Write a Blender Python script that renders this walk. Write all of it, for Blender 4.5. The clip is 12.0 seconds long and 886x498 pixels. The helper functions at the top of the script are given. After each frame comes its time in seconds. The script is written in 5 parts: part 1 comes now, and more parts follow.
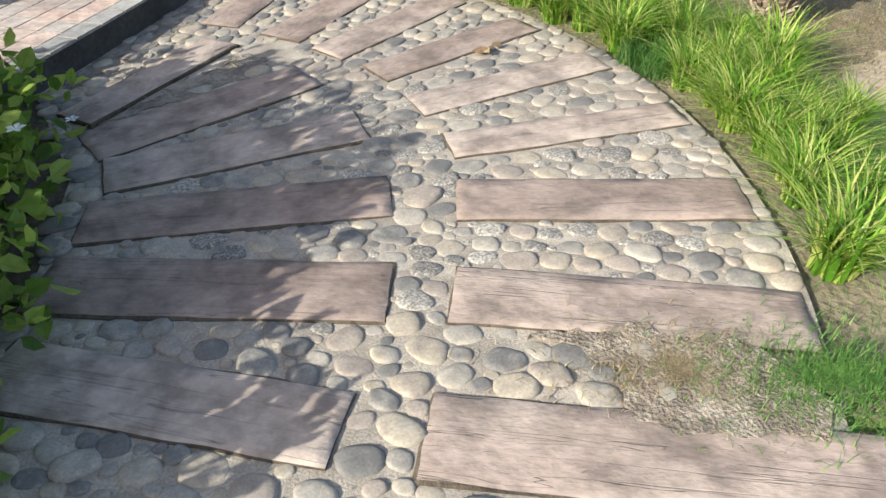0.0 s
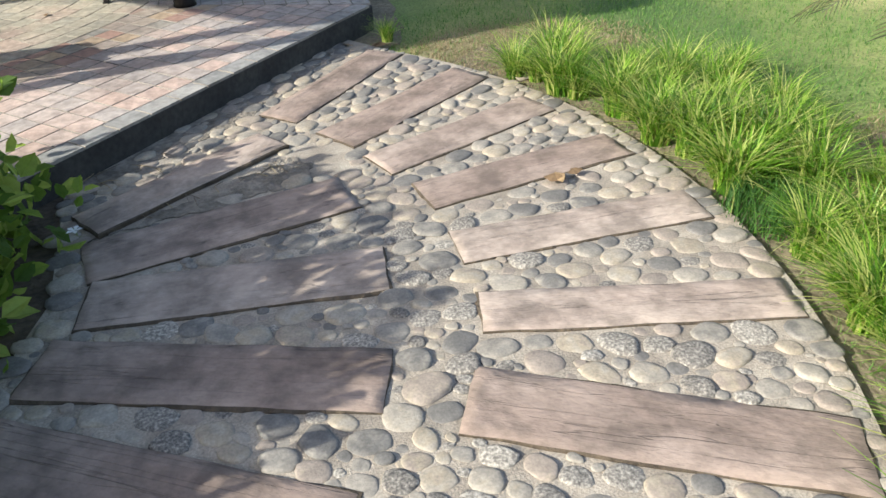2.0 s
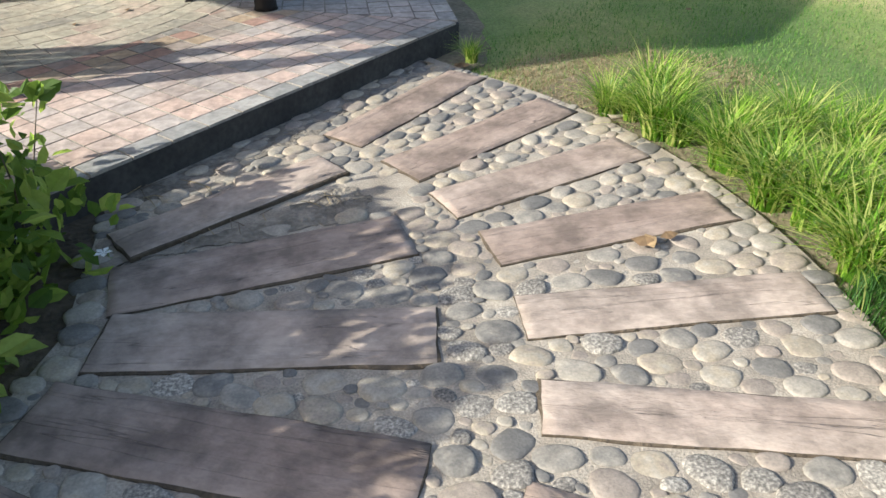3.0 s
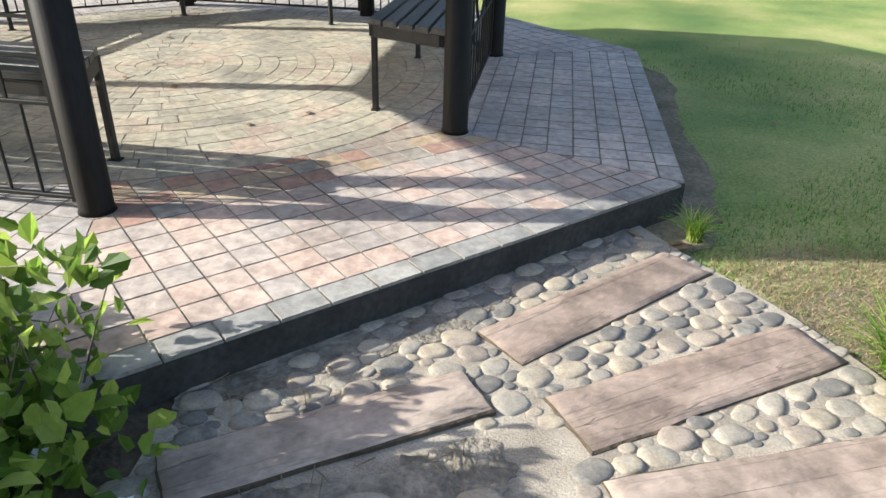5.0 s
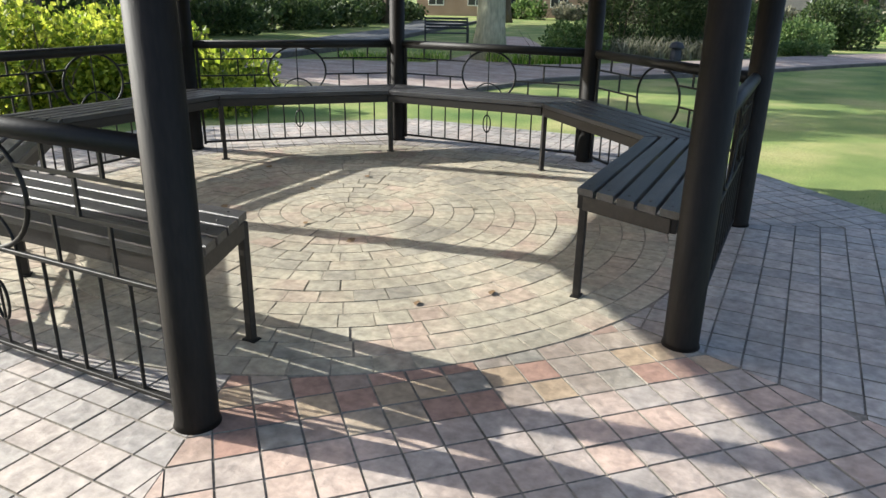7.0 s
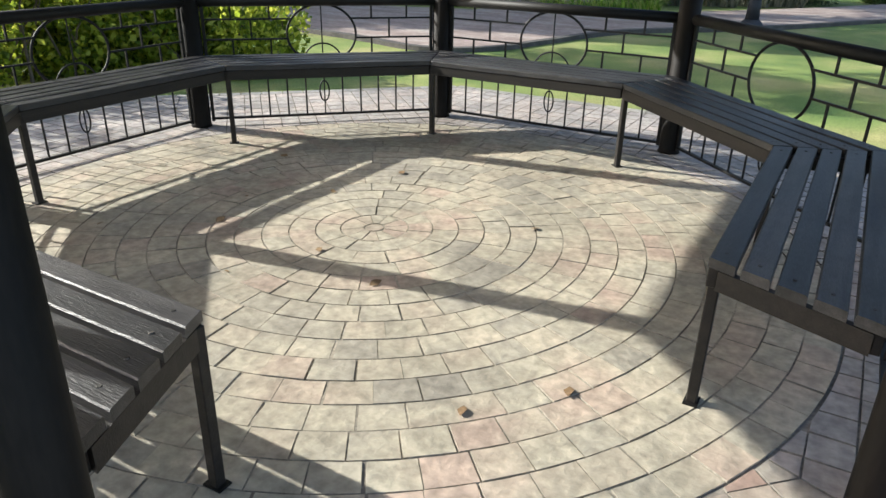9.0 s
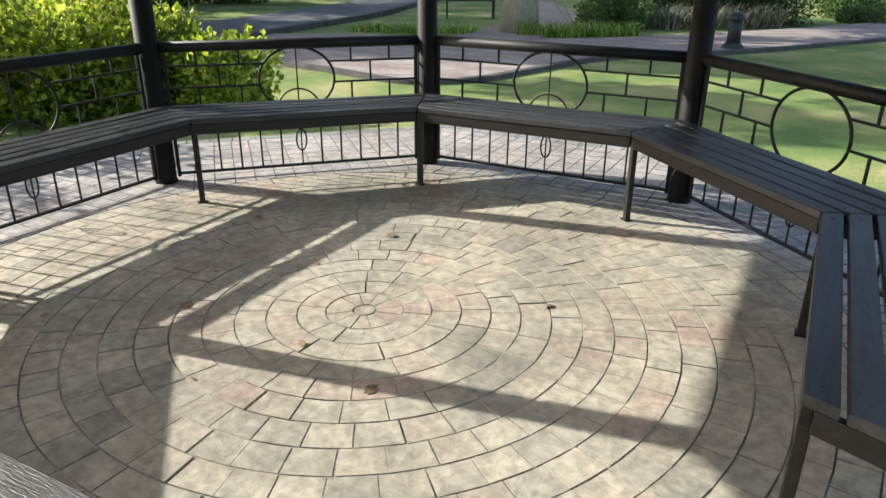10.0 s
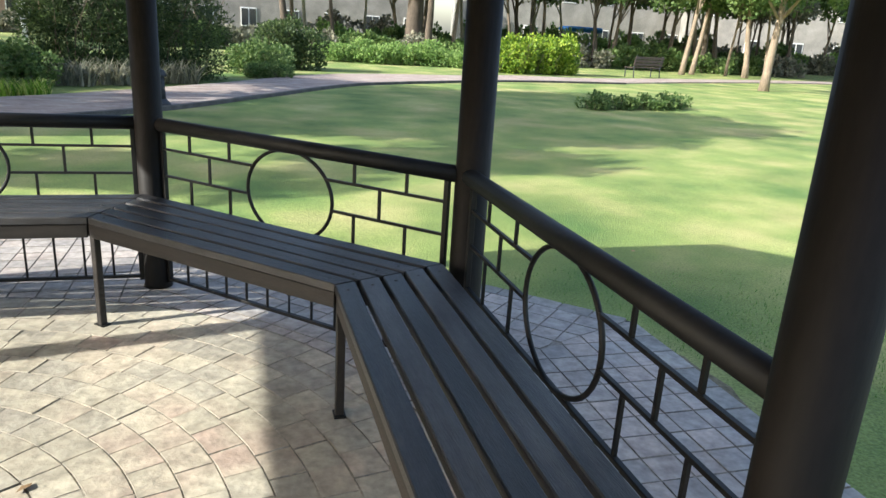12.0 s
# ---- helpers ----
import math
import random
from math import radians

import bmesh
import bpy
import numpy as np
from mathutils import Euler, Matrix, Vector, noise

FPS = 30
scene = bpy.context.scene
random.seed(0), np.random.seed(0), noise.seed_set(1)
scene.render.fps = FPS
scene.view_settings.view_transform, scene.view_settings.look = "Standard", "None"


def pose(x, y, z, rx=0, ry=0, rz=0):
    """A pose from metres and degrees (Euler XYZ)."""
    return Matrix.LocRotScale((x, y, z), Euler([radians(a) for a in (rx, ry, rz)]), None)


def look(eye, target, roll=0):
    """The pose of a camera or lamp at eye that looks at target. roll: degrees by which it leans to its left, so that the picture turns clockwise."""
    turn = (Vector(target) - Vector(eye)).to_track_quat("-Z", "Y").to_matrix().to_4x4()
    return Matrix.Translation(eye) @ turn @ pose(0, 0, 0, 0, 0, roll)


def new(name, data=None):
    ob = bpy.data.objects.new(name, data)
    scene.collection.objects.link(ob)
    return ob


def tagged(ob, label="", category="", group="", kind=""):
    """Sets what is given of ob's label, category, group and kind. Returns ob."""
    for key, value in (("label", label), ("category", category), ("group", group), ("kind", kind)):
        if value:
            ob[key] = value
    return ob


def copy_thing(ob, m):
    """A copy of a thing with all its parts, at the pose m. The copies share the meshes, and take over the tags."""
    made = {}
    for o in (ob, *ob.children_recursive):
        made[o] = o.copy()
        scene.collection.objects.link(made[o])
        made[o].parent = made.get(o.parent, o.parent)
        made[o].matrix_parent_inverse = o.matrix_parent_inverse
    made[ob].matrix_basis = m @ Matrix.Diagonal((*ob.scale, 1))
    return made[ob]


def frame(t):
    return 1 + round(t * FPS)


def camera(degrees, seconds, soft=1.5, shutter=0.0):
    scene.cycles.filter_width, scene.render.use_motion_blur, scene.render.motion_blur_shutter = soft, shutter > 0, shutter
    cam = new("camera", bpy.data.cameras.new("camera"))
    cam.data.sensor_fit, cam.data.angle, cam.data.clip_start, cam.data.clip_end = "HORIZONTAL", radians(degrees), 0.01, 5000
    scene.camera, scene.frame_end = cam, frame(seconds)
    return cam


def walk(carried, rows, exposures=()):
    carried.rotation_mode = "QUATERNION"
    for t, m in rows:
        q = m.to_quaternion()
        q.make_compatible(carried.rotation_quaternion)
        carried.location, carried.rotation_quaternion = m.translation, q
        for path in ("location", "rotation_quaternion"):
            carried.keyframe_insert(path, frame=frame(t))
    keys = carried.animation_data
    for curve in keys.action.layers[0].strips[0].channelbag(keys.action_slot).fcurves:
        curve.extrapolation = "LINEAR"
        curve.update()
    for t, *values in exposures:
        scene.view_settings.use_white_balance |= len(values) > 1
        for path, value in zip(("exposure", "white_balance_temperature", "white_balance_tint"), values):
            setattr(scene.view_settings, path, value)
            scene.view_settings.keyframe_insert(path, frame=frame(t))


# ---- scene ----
cam = camera(64.2, 12.0, soft=1.5)
PATH = [
    (0, (-0.028, -0.024, 1.375), (0.701, 1.352, 0.121), -1.1),
    (0.5, (0.098, 0.124, 1.374), (0.826, 1.514, 0.134), -1.6),
    (1, (0.186, 0.224, 1.36), (0.849, 1.644, 0.118), -2.5),
    (1.5, (0.388, 0.359, 1.369), (0.925, 1.841, 0.138), -2.2),
    (2, (0.541, 0.456, 1.396), (0.979, 2.035, 0.25), -2.2),
    (2.5, (0.601, 0.572, 1.354), (0.935, 2.189, 0.226), -2.7),
    (2.7, (0.625, 0.66, 1.34), (0.924, 2.284, 0.211), -1.9),
    (4.3, (0.749, 1.471, 1.35), (0.613, 3.159, 0.286), 1.1),
    (4.5, (0.769, 1.564, 1.35), (0.56, 3.252, 0.297), 0.5),
    (5, (0.719, 1.798, 1.369), (0.467, 3.538, 0.415), 1.7),
    (5.5, (0.668, 2.027, 1.394), (0.306, 3.797, 0.538), 0.8),
    (6, (0.629, 2.203, 1.402), (0.069, 3.98, 0.674), 1.4),
    (6.5, (0.616, 2.459, 1.41), (-0.129, 4.186, 0.731), 2.0),
    (7, (0.511, 2.736, 1.392), (-0.325, 4.423, 0.718), 1.0),
    (7.5, (0.38, 2.962, 1.415), (-0.483, 4.62, 0.701), 1.0),
    (7.7, (0.334, 3.024, 1.423), (-0.584, 4.651, 0.708), 1.0),
    (9.3, (-0.153, 3.767, 1.491), (-1.041, 5.352, 0.656), 1.6),
    (9.5, (-0.244, 3.828, 1.524), (-1.066, 5.469, 0.728), 2.6),
    (10, (-0.359, 4.038, 1.533), (-1.218, 5.67, 0.76), 0.4),
    (10.5, (-0.432, 4.241, 1.526), (-1.188, 5.949, 0.811), 2.6),
    (11, (-0.491, 4.446, 1.497), (-0.84, 6.288, 0.802), 3.1),
    (11.5, (-0.578, 4.559, 1.534), (-0.372, 6.435, 0.871), 2.9),
    (12, (-0.583, 4.593, 1.51), (-0.031, 6.424, 0.922), 3.6),
]
EXPOSURE = [(0.0, 1.02), (2.5, 1.01), (4.3, 1.2), (5.0, 1.22), (5.5, 1.2), (6.5, 1.13), (10.5, 1.1), (11.3, 1.25), (12.0, 1.47)]
walk(cam, [(t, look(eye, target, roll)) for t, eye, target, roll in PATH], EXPOSURE)


# ---- light ----
SUN_EL, SUN_AZ = 27.7, 190.5          # height of the sun; where it stands, degrees from +x towards +y
world = bpy.data.worlds.new("sky")
scene.world = world
world.use_nodes = True
wn = world.node_tree.nodes
sky = wn.new("ShaderNodeTexSky")
sky.sky_type, sky.sun_disc = "NISHITA", False
sky.air_density, sky.dust_density, sky.ozone_density = 0.9, 2.0, 0.8
sky.sun_elevation, sky.sun_rotation = radians(SUN_EL), radians(90 - SUN_AZ)
world.node_tree.links.new(sky.outputs[0], wn["Background"].inputs[0])
wn["Background"].inputs[1].default_value = 0.148
sun_data = bpy.data.lights.new("sun", "SUN")
sun_data.energy, sun_data.angle, sun_data.color = 4.15, radians(0.53), (0.98, 0.985, 0.925)
sun = new("sun", sun_data)
sv = Vector((math.cos(radians(SUN_EL)) * math.cos(radians(SUN_AZ)), math.cos(radians(SUN_EL)) * math.sin(radians(SUN_AZ)), math.sin(radians(SUN_EL))))
sun.matrix_world = look(sv * 40, (0, 0, 0))


# ---- materials ----
def mat(name, cols, scale=6.0, rough=0.8, metal=0.0, bump=0.3, fine=60.0, stretch=(1, 1, 1), vary=0.0, island=False, fac2=0.5, spec=0.4, trans=0.0, dist=0.004, coord="Object", stain=0.0, stain_scale=1.3):
    """Two colours mixed by a broad noise, with finer mottling, relief, and a random shade for each piece."""
    m = bpy.data.materials.new(name)
    m.use_nodes = True
    nt = m.node_tree
    N, L = nt.nodes, nt.links
    b = N["Principled BSDF"]
    b.inputs["Roughness"].default_value, b.inputs["Metallic"].default_value = rough, metal
    b.inputs["Specular IOR Level"].default_value = spec
    if coord == "World":
        g = N.new("ShaderNodeNewGeometry")
        src = g.outputs["Position"]
    else:
        src = N.new("ShaderNodeTexCoord").outputs["Object"]
    mp = N.new("ShaderNodeMapping")
    mp.inputs["Scale"].default_value = stretch
    L.new(src, mp.inputs[0])
    n1, n2 = N.new("ShaderNodeTexNoise"), N.new("ShaderNodeTexNoise")
    n1.inputs["Scale"].default_value, n1.inputs["Detail"].default_value = scale, 4
    n2.inputs["Scale"].default_value, n2.inputs["Detail"].default_value = fine, 5
    L.new(mp.outputs[0], n1.inputs[0])
    L.new(mp.outputs[0], n2.inputs[0])
    r = N.new("ShaderNodeValToRGB")
    els = r.color_ramp.elements
    while len(els) < len(cols):
        els.new(0.5)
    for i, c in enumerate(cols):
        els[i].position = 0.3 + 0.4 * i / max(1, len(cols) - 1)
        els[i].color = (*c, 1)
    fac = N.new("ShaderNodeMix")
    fac.inputs[0].default_value = 0.0 if not vary else min(1, vary)
    L.new(n1.outputs[0], fac.inputs[2])
    if vary:
        if island:
            L.new(N.new("ShaderNodeNewGeometry").outputs["Random Per Island"], fac.inputs[3])
        else:
            L.new(N.new("ShaderNodeObjectInfo").outputs["Random"], fac.inputs[3])
    L.new(fac.outputs[0], r.inputs[0])
    r2 = N.new("ShaderNodeMapRange")
    r2.inputs[1].default_value, r2.inputs[2].default_value = 0.3, 0.7
    r2.inputs[3].default_value, r2.inputs[4].default_value = 1 - fac2 * 0.6, 1 + fac2 * 0.4
    L.new(n2.outputs[0], r2.inputs[0])
    mul = N.new("ShaderNodeMix")
    mul.data_type, mul.blend_type = "RGBA", "MULTIPLY"
    mul.inputs[0].default_value = 1.0
    L.new(r.outputs[0], mul.inputs[6])
    L.new(r2.outputs[0], mul.inputs[7])
    tone = mul
    if stain:
        n3 = N.new("ShaderNodeTexNoise")
        n3.inputs["Scale"].default_value, n3.inputs["Detail"].default_value, n3.inputs["Roughness"].default_value = stain_scale, 6, 0.65
        L.new(N.new("ShaderNodeNewGeometry").outputs["Position"], n3.inputs[0])
        r3 = N.new("ShaderNodeMapRange")
        r3.inputs[1].default_value, r3.inputs[2].default_value = 0.38, 0.6
        r3.inputs[3].default_value, r3.inputs[4].default_value = 1 - stain, 1 + stain * 0.3
        L.new(n3.outputs[0], r3.inputs[0])
        tone = N.new("ShaderNodeMix")
        tone.data_type, tone.blend_type = "RGBA", "MULTIPLY"
        tone.inputs[0].default_value = 1.0
        L.new(mul.outputs[2], tone.inputs[6])
        L.new(r3.outputs[0], tone.inputs[7])
    L.new(tone.outputs[2], b.inputs["Base Color"])
    if bump:
        bp = N.new("ShaderNodeBump")
        bp.inputs["Strength"].default_value, bp.inputs["Distance"].default_value = bump, dist
        L.new(n2.outputs[0], bp.inputs["Height"])
        L.new(bp.outputs[0], b.inputs["Normal"])
    if trans:
        t = N.new("ShaderNodeBsdfTranslucent")
        L.new(mul.outputs[2], t.inputs[0])
        mx = N.new("ShaderNodeMixShader")
        mx.inputs[0].default_value = trans
        L.new(b.outputs[0], mx.inputs[1])
        L.new(t.outputs[0], mx.inputs[2])
        L.new(mx.outputs[0], N["Material Output"].inputs[0])
    return m


M_LAWN = mat("lawn", [(0.10, 0.18, 0.04), (0.225, 0.282, 0.075), (0.42, 0.385, 0.155)], 0.75, 0.9, bump=0.6, fine=70, fac2=0.6, dist=0.02, coord="World", stain=0.2, stain_scale=0.35)
M_SAND = mat("sandy_soil", [(0.33, 0.25, 0.16), (0.46, 0.38, 0.26)], 3, 0.95, bump=0.5, fine=70, coord="World")
M_SOIL_AND_SHADE = mat("dark_soil_and_shade", [(0.06, 0.045, 0.03), (0.12, 0.09, 0.06)], 5, 0.95, bump=0.8, fine=40, dist=0.02, coord="World")
M_EARTH = mat("brown_earth", [(0.13, 0.11, 0.06), (0.25, 0.20, 0.13)], 4, 0.95, bump=0.8, fine=35, dist=0.02, coord="World")
M_THATCH = mat("dry_thatch", [(0.22, 0.20, 0.09), (0.36, 0.32, 0.17)], 5, 0.95, bump=0.8, fine=60, dist=0.01, coord="World")
M_MORTAR = mat("mortar", [(0.29, 0.243, 0.188), (0.365, 0.31, 0.243), (0.43, 0.37, 0.29)], 7, 0.95, bump=0.8, fine=140, coord="World", stain=0.28, stain_scale=5)
M_PLANK = mat("sleeper", [(0.266, 0.196, 0.155), (0.355, 0.271, 0.217), (0.415, 0.33, 0.265)], 2.5, 0.88, bump=0.7, fine=30, stretch=(1, 1.9, 1.9), vary=0.4, fac2=0.22, dist=0.006, stain=0.4, stain_scale=6)


def add_cracks(m, scale=2.0, stretch=(0.3, 6, 6), width=0.004, depth=0.38):
    """Thin dark cracks along the grain."""
    N, L = m.node_tree.nodes, m.node_tree.links
    b = N["Principled BSDF"]
    old = b.inputs["Base Color"].links[0].from_socket
    tc, mp, n, info = N.new("ShaderNodeTexCoord"), N.new("ShaderNodeMapping"), N.new("ShaderNodeTexNoise"), N.new("ShaderNodeObjectInfo")
    mp.inputs["Scale"].default_value = stretch
    L.new(tc.outputs["Object"], mp.inputs[0])
    mul = N.new("ShaderNodeMath")
    mul.operation = "MULTIPLY"
    mul.inputs[1].default_value = 40.0
    L.new(info.outputs["Random"], mul.inputs[0])
    L.new(mul.outputs[0], mp.inputs["Location"])
    n.inputs["Scale"].default_value, n.inputs["Detail"].default_value = scale, 3
    L.new(mp.outputs[0], n.inputs[0])
    a = N.new("ShaderNodeMath")
    a.operation = "SUBTRACT"
    a.inputs[1].default_value = 0.56
    L.new(n.outputs[0], a.inputs[0])
    c = N.new("ShaderNodeMath")
    c.operation = "ABSOLUTE"
    L.new(a.outputs[0], c.inputs[0])
    r = N.new("ShaderNodeMapRange")
    r.inputs[1].default_value, r.inputs[2].default_value = 0.0, width
    r.inputs[3].default_value, r.inputs[4].default_value = 1 - depth, 1.0
    L.new(c.outputs[0], r.inputs[0])
    x = N.new("ShaderNodeMix")
    x.data_type, x.blend_type = "RGBA", "MULTIPLY"
    x.inputs[0].default_value = 1.0
    L.new(old, x.inputs[6])
    L.new(r.outputs[0], x.inputs[7])
    L.new(x.outputs[2], b.inputs["Base Color"])
    old_bump = b.inputs["Normal"].links[0].from_node
    bp = N.new("ShaderNodeBump")
    bp.inputs["Strength"].default_value, bp.inputs["Distance"].default_value = 0.8, 0.006
    L.new(r.outputs[0], bp.inputs["Height"])
    L.new(old_bump.outputs[0], bp.inputs["Normal"])
    L.new(bp.outputs[0], b.inputs["Normal"])


add_cracks(M_PLANK)
add_cracks(M_PLANK, 1.6, (0.16, 9, 9), 0.006, 0.3)
M_DIRT = mat("grey_dirt", [(0.17, 0.145, 0.112), (0.25, 0.213, 0.167), (0.33, 0.285, 0.225)], 6, 0.95, bump=1.0, fine=45, dist=0.02, coord="World", stain=0.4, stain_scale=9)
M_WASH = mat("sandy_wash", [(0.26, 0.20, 0.145), (0.36, 0.29, 0.215), (0.43, 0.36, 0.27)], 9, 0.95, bump=1.0, fine=90, dist=0.02, coord="World", stain=0.45, stain_scale=14)
M_PEBBLE = mat("pebble", [(0.165, 0.152, 0.134), (0.262, 0.235, 0.195), (0.318, 0.28, 0.228), (0.36, 0.315, 0.25), (0.375, 0.312, 0.225), (0.305, 0.25, 0.20)], 26, 0.75, bump=0.4, fine=130, vary=0.6, fac2=0.32, dist=0.003, coord="World", stain=0.18, stain_scale=22)
M_PEBBLE_SPECK = mat("speckled_pebble", [(0.10, 0.09, 0.08), (0.25, 0.222, 0.185), (0.50, 0.45, 0.37)], 120, 0.78, bump=0.4, fine=210, vary=0.15, fac2=0.35, dist=0.003, coord="World", stain=0.2, stain_scale=30)
M_PEBBLES = mat("pebbles_far", [(0.165, 0.152, 0.134), (0.262, 0.235, 0.195), (0.318, 0.28, 0.228), (0.36, 0.315, 0.25), (0.375, 0.312, 0.225), (0.305, 0.25, 0.20)], 26, 0.75, bump=0.4, fine=130, vary=0.6, island=True, fac2=0.32, dist=0.003, coord="World", stain=0.18, stain_scale=22)
TILE_W = dict(stain=0.24, stain_scale=1.7, scale=2.0, rough=0.7, bump=0.8, fine=26, fac2=0.5, dist=0.007, spec=0.45, coord="World")
BEIGE = [(0.32, 0.288, 0.235), (0.395, 0.355, 0.28), (0.45, 0.40, 0.305), (0.455, 0.385, 0.295), (0.44, 0.335, 0.265)]
PINK = [(0.39, 0.335, 0.295), (0.46, 0.37, 0.315), (0.50, 0.365, 0.295)]
GREY = [(0.34, 0.31, 0.285), (0.40, 0.36, 0.325), (0.44, 0.375, 0.33)]
M_BEIGE = mat("stamped_beige", BEIGE, vary=0.25, **TILE_W)
M_BEIGES = mat("stamped_beige_run", BEIGE, vary=0.25, island=True, **TILE_W)
M_PINK = mat("stamped_pink", PINK, vary=0.55, **TILE_W)
M_PINKS = mat("stamped_pink_run", PINK, vary=0.55, island=True, **TILE_W)
MIXED = [(0.41, 0.25, 0.19), (0.40, 0.31, 0.25), (0.29, 0.28, 0.24), (0.41, 0.335, 0.27), (0.455, 0.335, 0.225)]
M_MIXED = mat("stamped_mixed", MIXED, vary=0.85, **TILE_W)
M_MIXEDS = mat("stamped_mixed_run", MIXED, vary=0.85, island=True, **TILE_W)
M_GREY = mat("stamped_grey", GREY, vary=0.45, **TILE_W)
M_GREYS = mat("stamped_grey_run", GREY, vary=0.45, island=True, **TILE_W)
M_EDGE = mat("stamped_edge", [(0.24, 0.23, 0.21), (0.36, 0.335, 0.30)], vary=0.4, island=True, **TILE_W)
# joints: stone colour dimmed to hold the shade that falls in the grooves
M_JOINT = mat("joint", [(0.15, 0.13, 0.11), (0.25, 0.22, 0.185), (0.33, 0.295, 0.25)], 3.2, 0.95, bump=0.5, fine=60, coord="World")
M_JOINT_PALE = mat("pale_joint", [(0.17, 0.15, 0.12), (0.30, 0.265, 0.21), (0.38, 0.335, 0.27), (0.40, 0.355, 0.285)], 3.2, 0.95, bump=0.5, fine=60, coord="World")
# concrete edge: shade of the side away from the sun put into its colour
M_SLAB = mat("slab_side", [(0.028, 0.026, 0.024), (0.06, 0.056, 0.05)], 4, 0.95, bump=0.6, fine=40, coord="World")
M_STEEL = mat("dark_painted_steel", [(0.006, 0.0055, 0.005), (0.012, 0.0105, 0.0095)], 5, 0.55, 0.0, 0.15, 60, fac2=0.4, spec=0.3)
M_POST = mat("post_paint", [(0.005, 0.0042, 0.0036), (0.014, 0.0105, 0.0085)], 3, 0.6, 0.0, 0.2, 30, stretch=(3, 3, 0.6), fac2=0.5, spec=0.2)
M_SLAT = mat("bench_slat", [(0.012, 0.012, 0.014), (0.028, 0.027, 0.029), (0.06, 0.056, 0.056)], 3.5, 0.42, 0.0, 0.5, 30, stretch=(1, 12, 12), vary=0.3, fac2=0.6, spec=0.55, stain=0.3, stain_scale=6)
M_APRON = mat("bench_apron", [(0.011, 0.009, 0.0075), (0.026, 0.020, 0.0165)], 4, 0.55, 0.0, 0.3, 30, stretch=(1, 8, 8), fac2=0.5)
M_BOLT = mat("bolt", [(0.05, 0.047, 0.044), (0.12, 0.11, 0.10)], 30, 0.55, 0.6, 0.0)
# unseen roof, paled to reflect light onto the shaded floor
M_ROOF = mat("roof_boards", [(0.42, 0.38, 0.32), (0.52, 0.47, 0.40)], 3, 0.8, bump=0.4, fine=20, stretch=(1, 6, 1))
M_LEAF = mat("leaf", [(0.10, 0.18, 0.03), (0.21, 0.33, 0.05), (0.38, 0.48, 0.10)], 3, 0.5, bump=0, vary=0.7, island=True, fac2=0.2, trans=0.6)
M_LEAF_GOLD = mat("golden_leaf", [(0.12, 0.18, 0.02), (0.32, 0.40, 0.04), (0.58, 0.60, 0.09)], 2, 0.5, bump=0, vary=0.65, island=True, fac2=0.2, trans=0.55)
M_LEAF_DARK = mat("dark_leaf", [(0.03, 0.058, 0.019), (0.06, 0.098, 0.03), (0.10, 0.14, 0.046)], 1.5, 0.6, bump=0, vary=0.6, island=True, fac2=0.2, trans=0.38)
M_LEAF_MID = mat("mid_leaf", [(0.07, 0.13, 0.037), (0.115, 0.19, 0.052), (0.18, 0.25, 0.08)], 1.5, 0.55, bump=0, vary=0.6, island=True, fac2=0.2, trans=0.42)
M_LEAF_GREY = mat("grey_leaf", [(0.13, 0.14, 0.095), (0.21, 0.21, 0.15), (0.30, 0.28, 0.20)], 1.5, 0.6, bump=0, vary=0.6, island=True, fac2=0.2, trans=0.3)
M_BLADE = mat("grass_blade", [(0.095, 0.22, 0.016), (0.195, 0.38, 0.028), (0.35, 0.52, 0.07), (0.53, 0.55, 0.17)], 3, 0.45, bump=0, vary=0.75, island=True, fac2=0.2, trans=0.5)
M_FINE = mat("fine_grass", [(0.03, 0.10, 0.014), (0.055, 0.155, 0.024), (0.10, 0.22, 0.04)], 3, 0.6, bump=0, vary=0.7, island=True, fac2=0.2, trans=0.35)
M_FROND = mat("frond", [(0.055, 0.07, 0.03), (0.10, 0.11, 0.045), (0.17, 0.14, 0.07)], 6, 0.55, bump=0, vary=0.5, island=True, fac2=0.2, trans=0.2)
M_LEAF_LIME = mat("lime_leaf", [(0.10, 0.19, 0.02), (0.21, 0.34, 0.03), (0.38, 0.47, 0.06)], 2, 0.5, bump=0, vary=0.6, island=True, fac2=0.2, trans=0.45)
M_LEAF_BED = mat("bed_leaf", [(0.13, 0.23, 0.06), (0.21, 0.34, 0.09), (0.31, 0.43, 0.13)], 1.5, 0.6, bump=0, vary=0.6, island=True, fac2=0.2, trans=0.4)
M_SHORT = mat("short_grass", [(0.055, 0.165, 0.022), (0.10, 0.235, 0.036), (0.20, 0.29, 0.075)], 1.2, 0.7, bump=0, vary=0.5, island=True, fac2=0.2, trans=0.3)
M_DRY = mat("dry_grass", [(0.22, 0.16, 0.08), (0.38, 0.30, 0.17)], 5, 0.8, bump=0, vary=0.8, island=True, fac2=0.3, trans=0.2)
M_PETAL = mat("petal", [(0.75, 0.75, 0.70), (0.82, 0.82, 0.80)], 5, 0.6, bump=0, fac2=0.1, trans=0.2)
M_TWIG = mat("twig", [(0.10, 0.075, 0.05), (0.17, 0.13, 0.09)], 20, 0.85, bump=0.3)
M_BARK = mat("pale_bark", [(0.24, 0.24, 0.16), (0.36, 0.34, 0.24)], 2, 0.85, bump=0.5, fine=18, stretch=(1, 1, 0.3), dist=0.02)
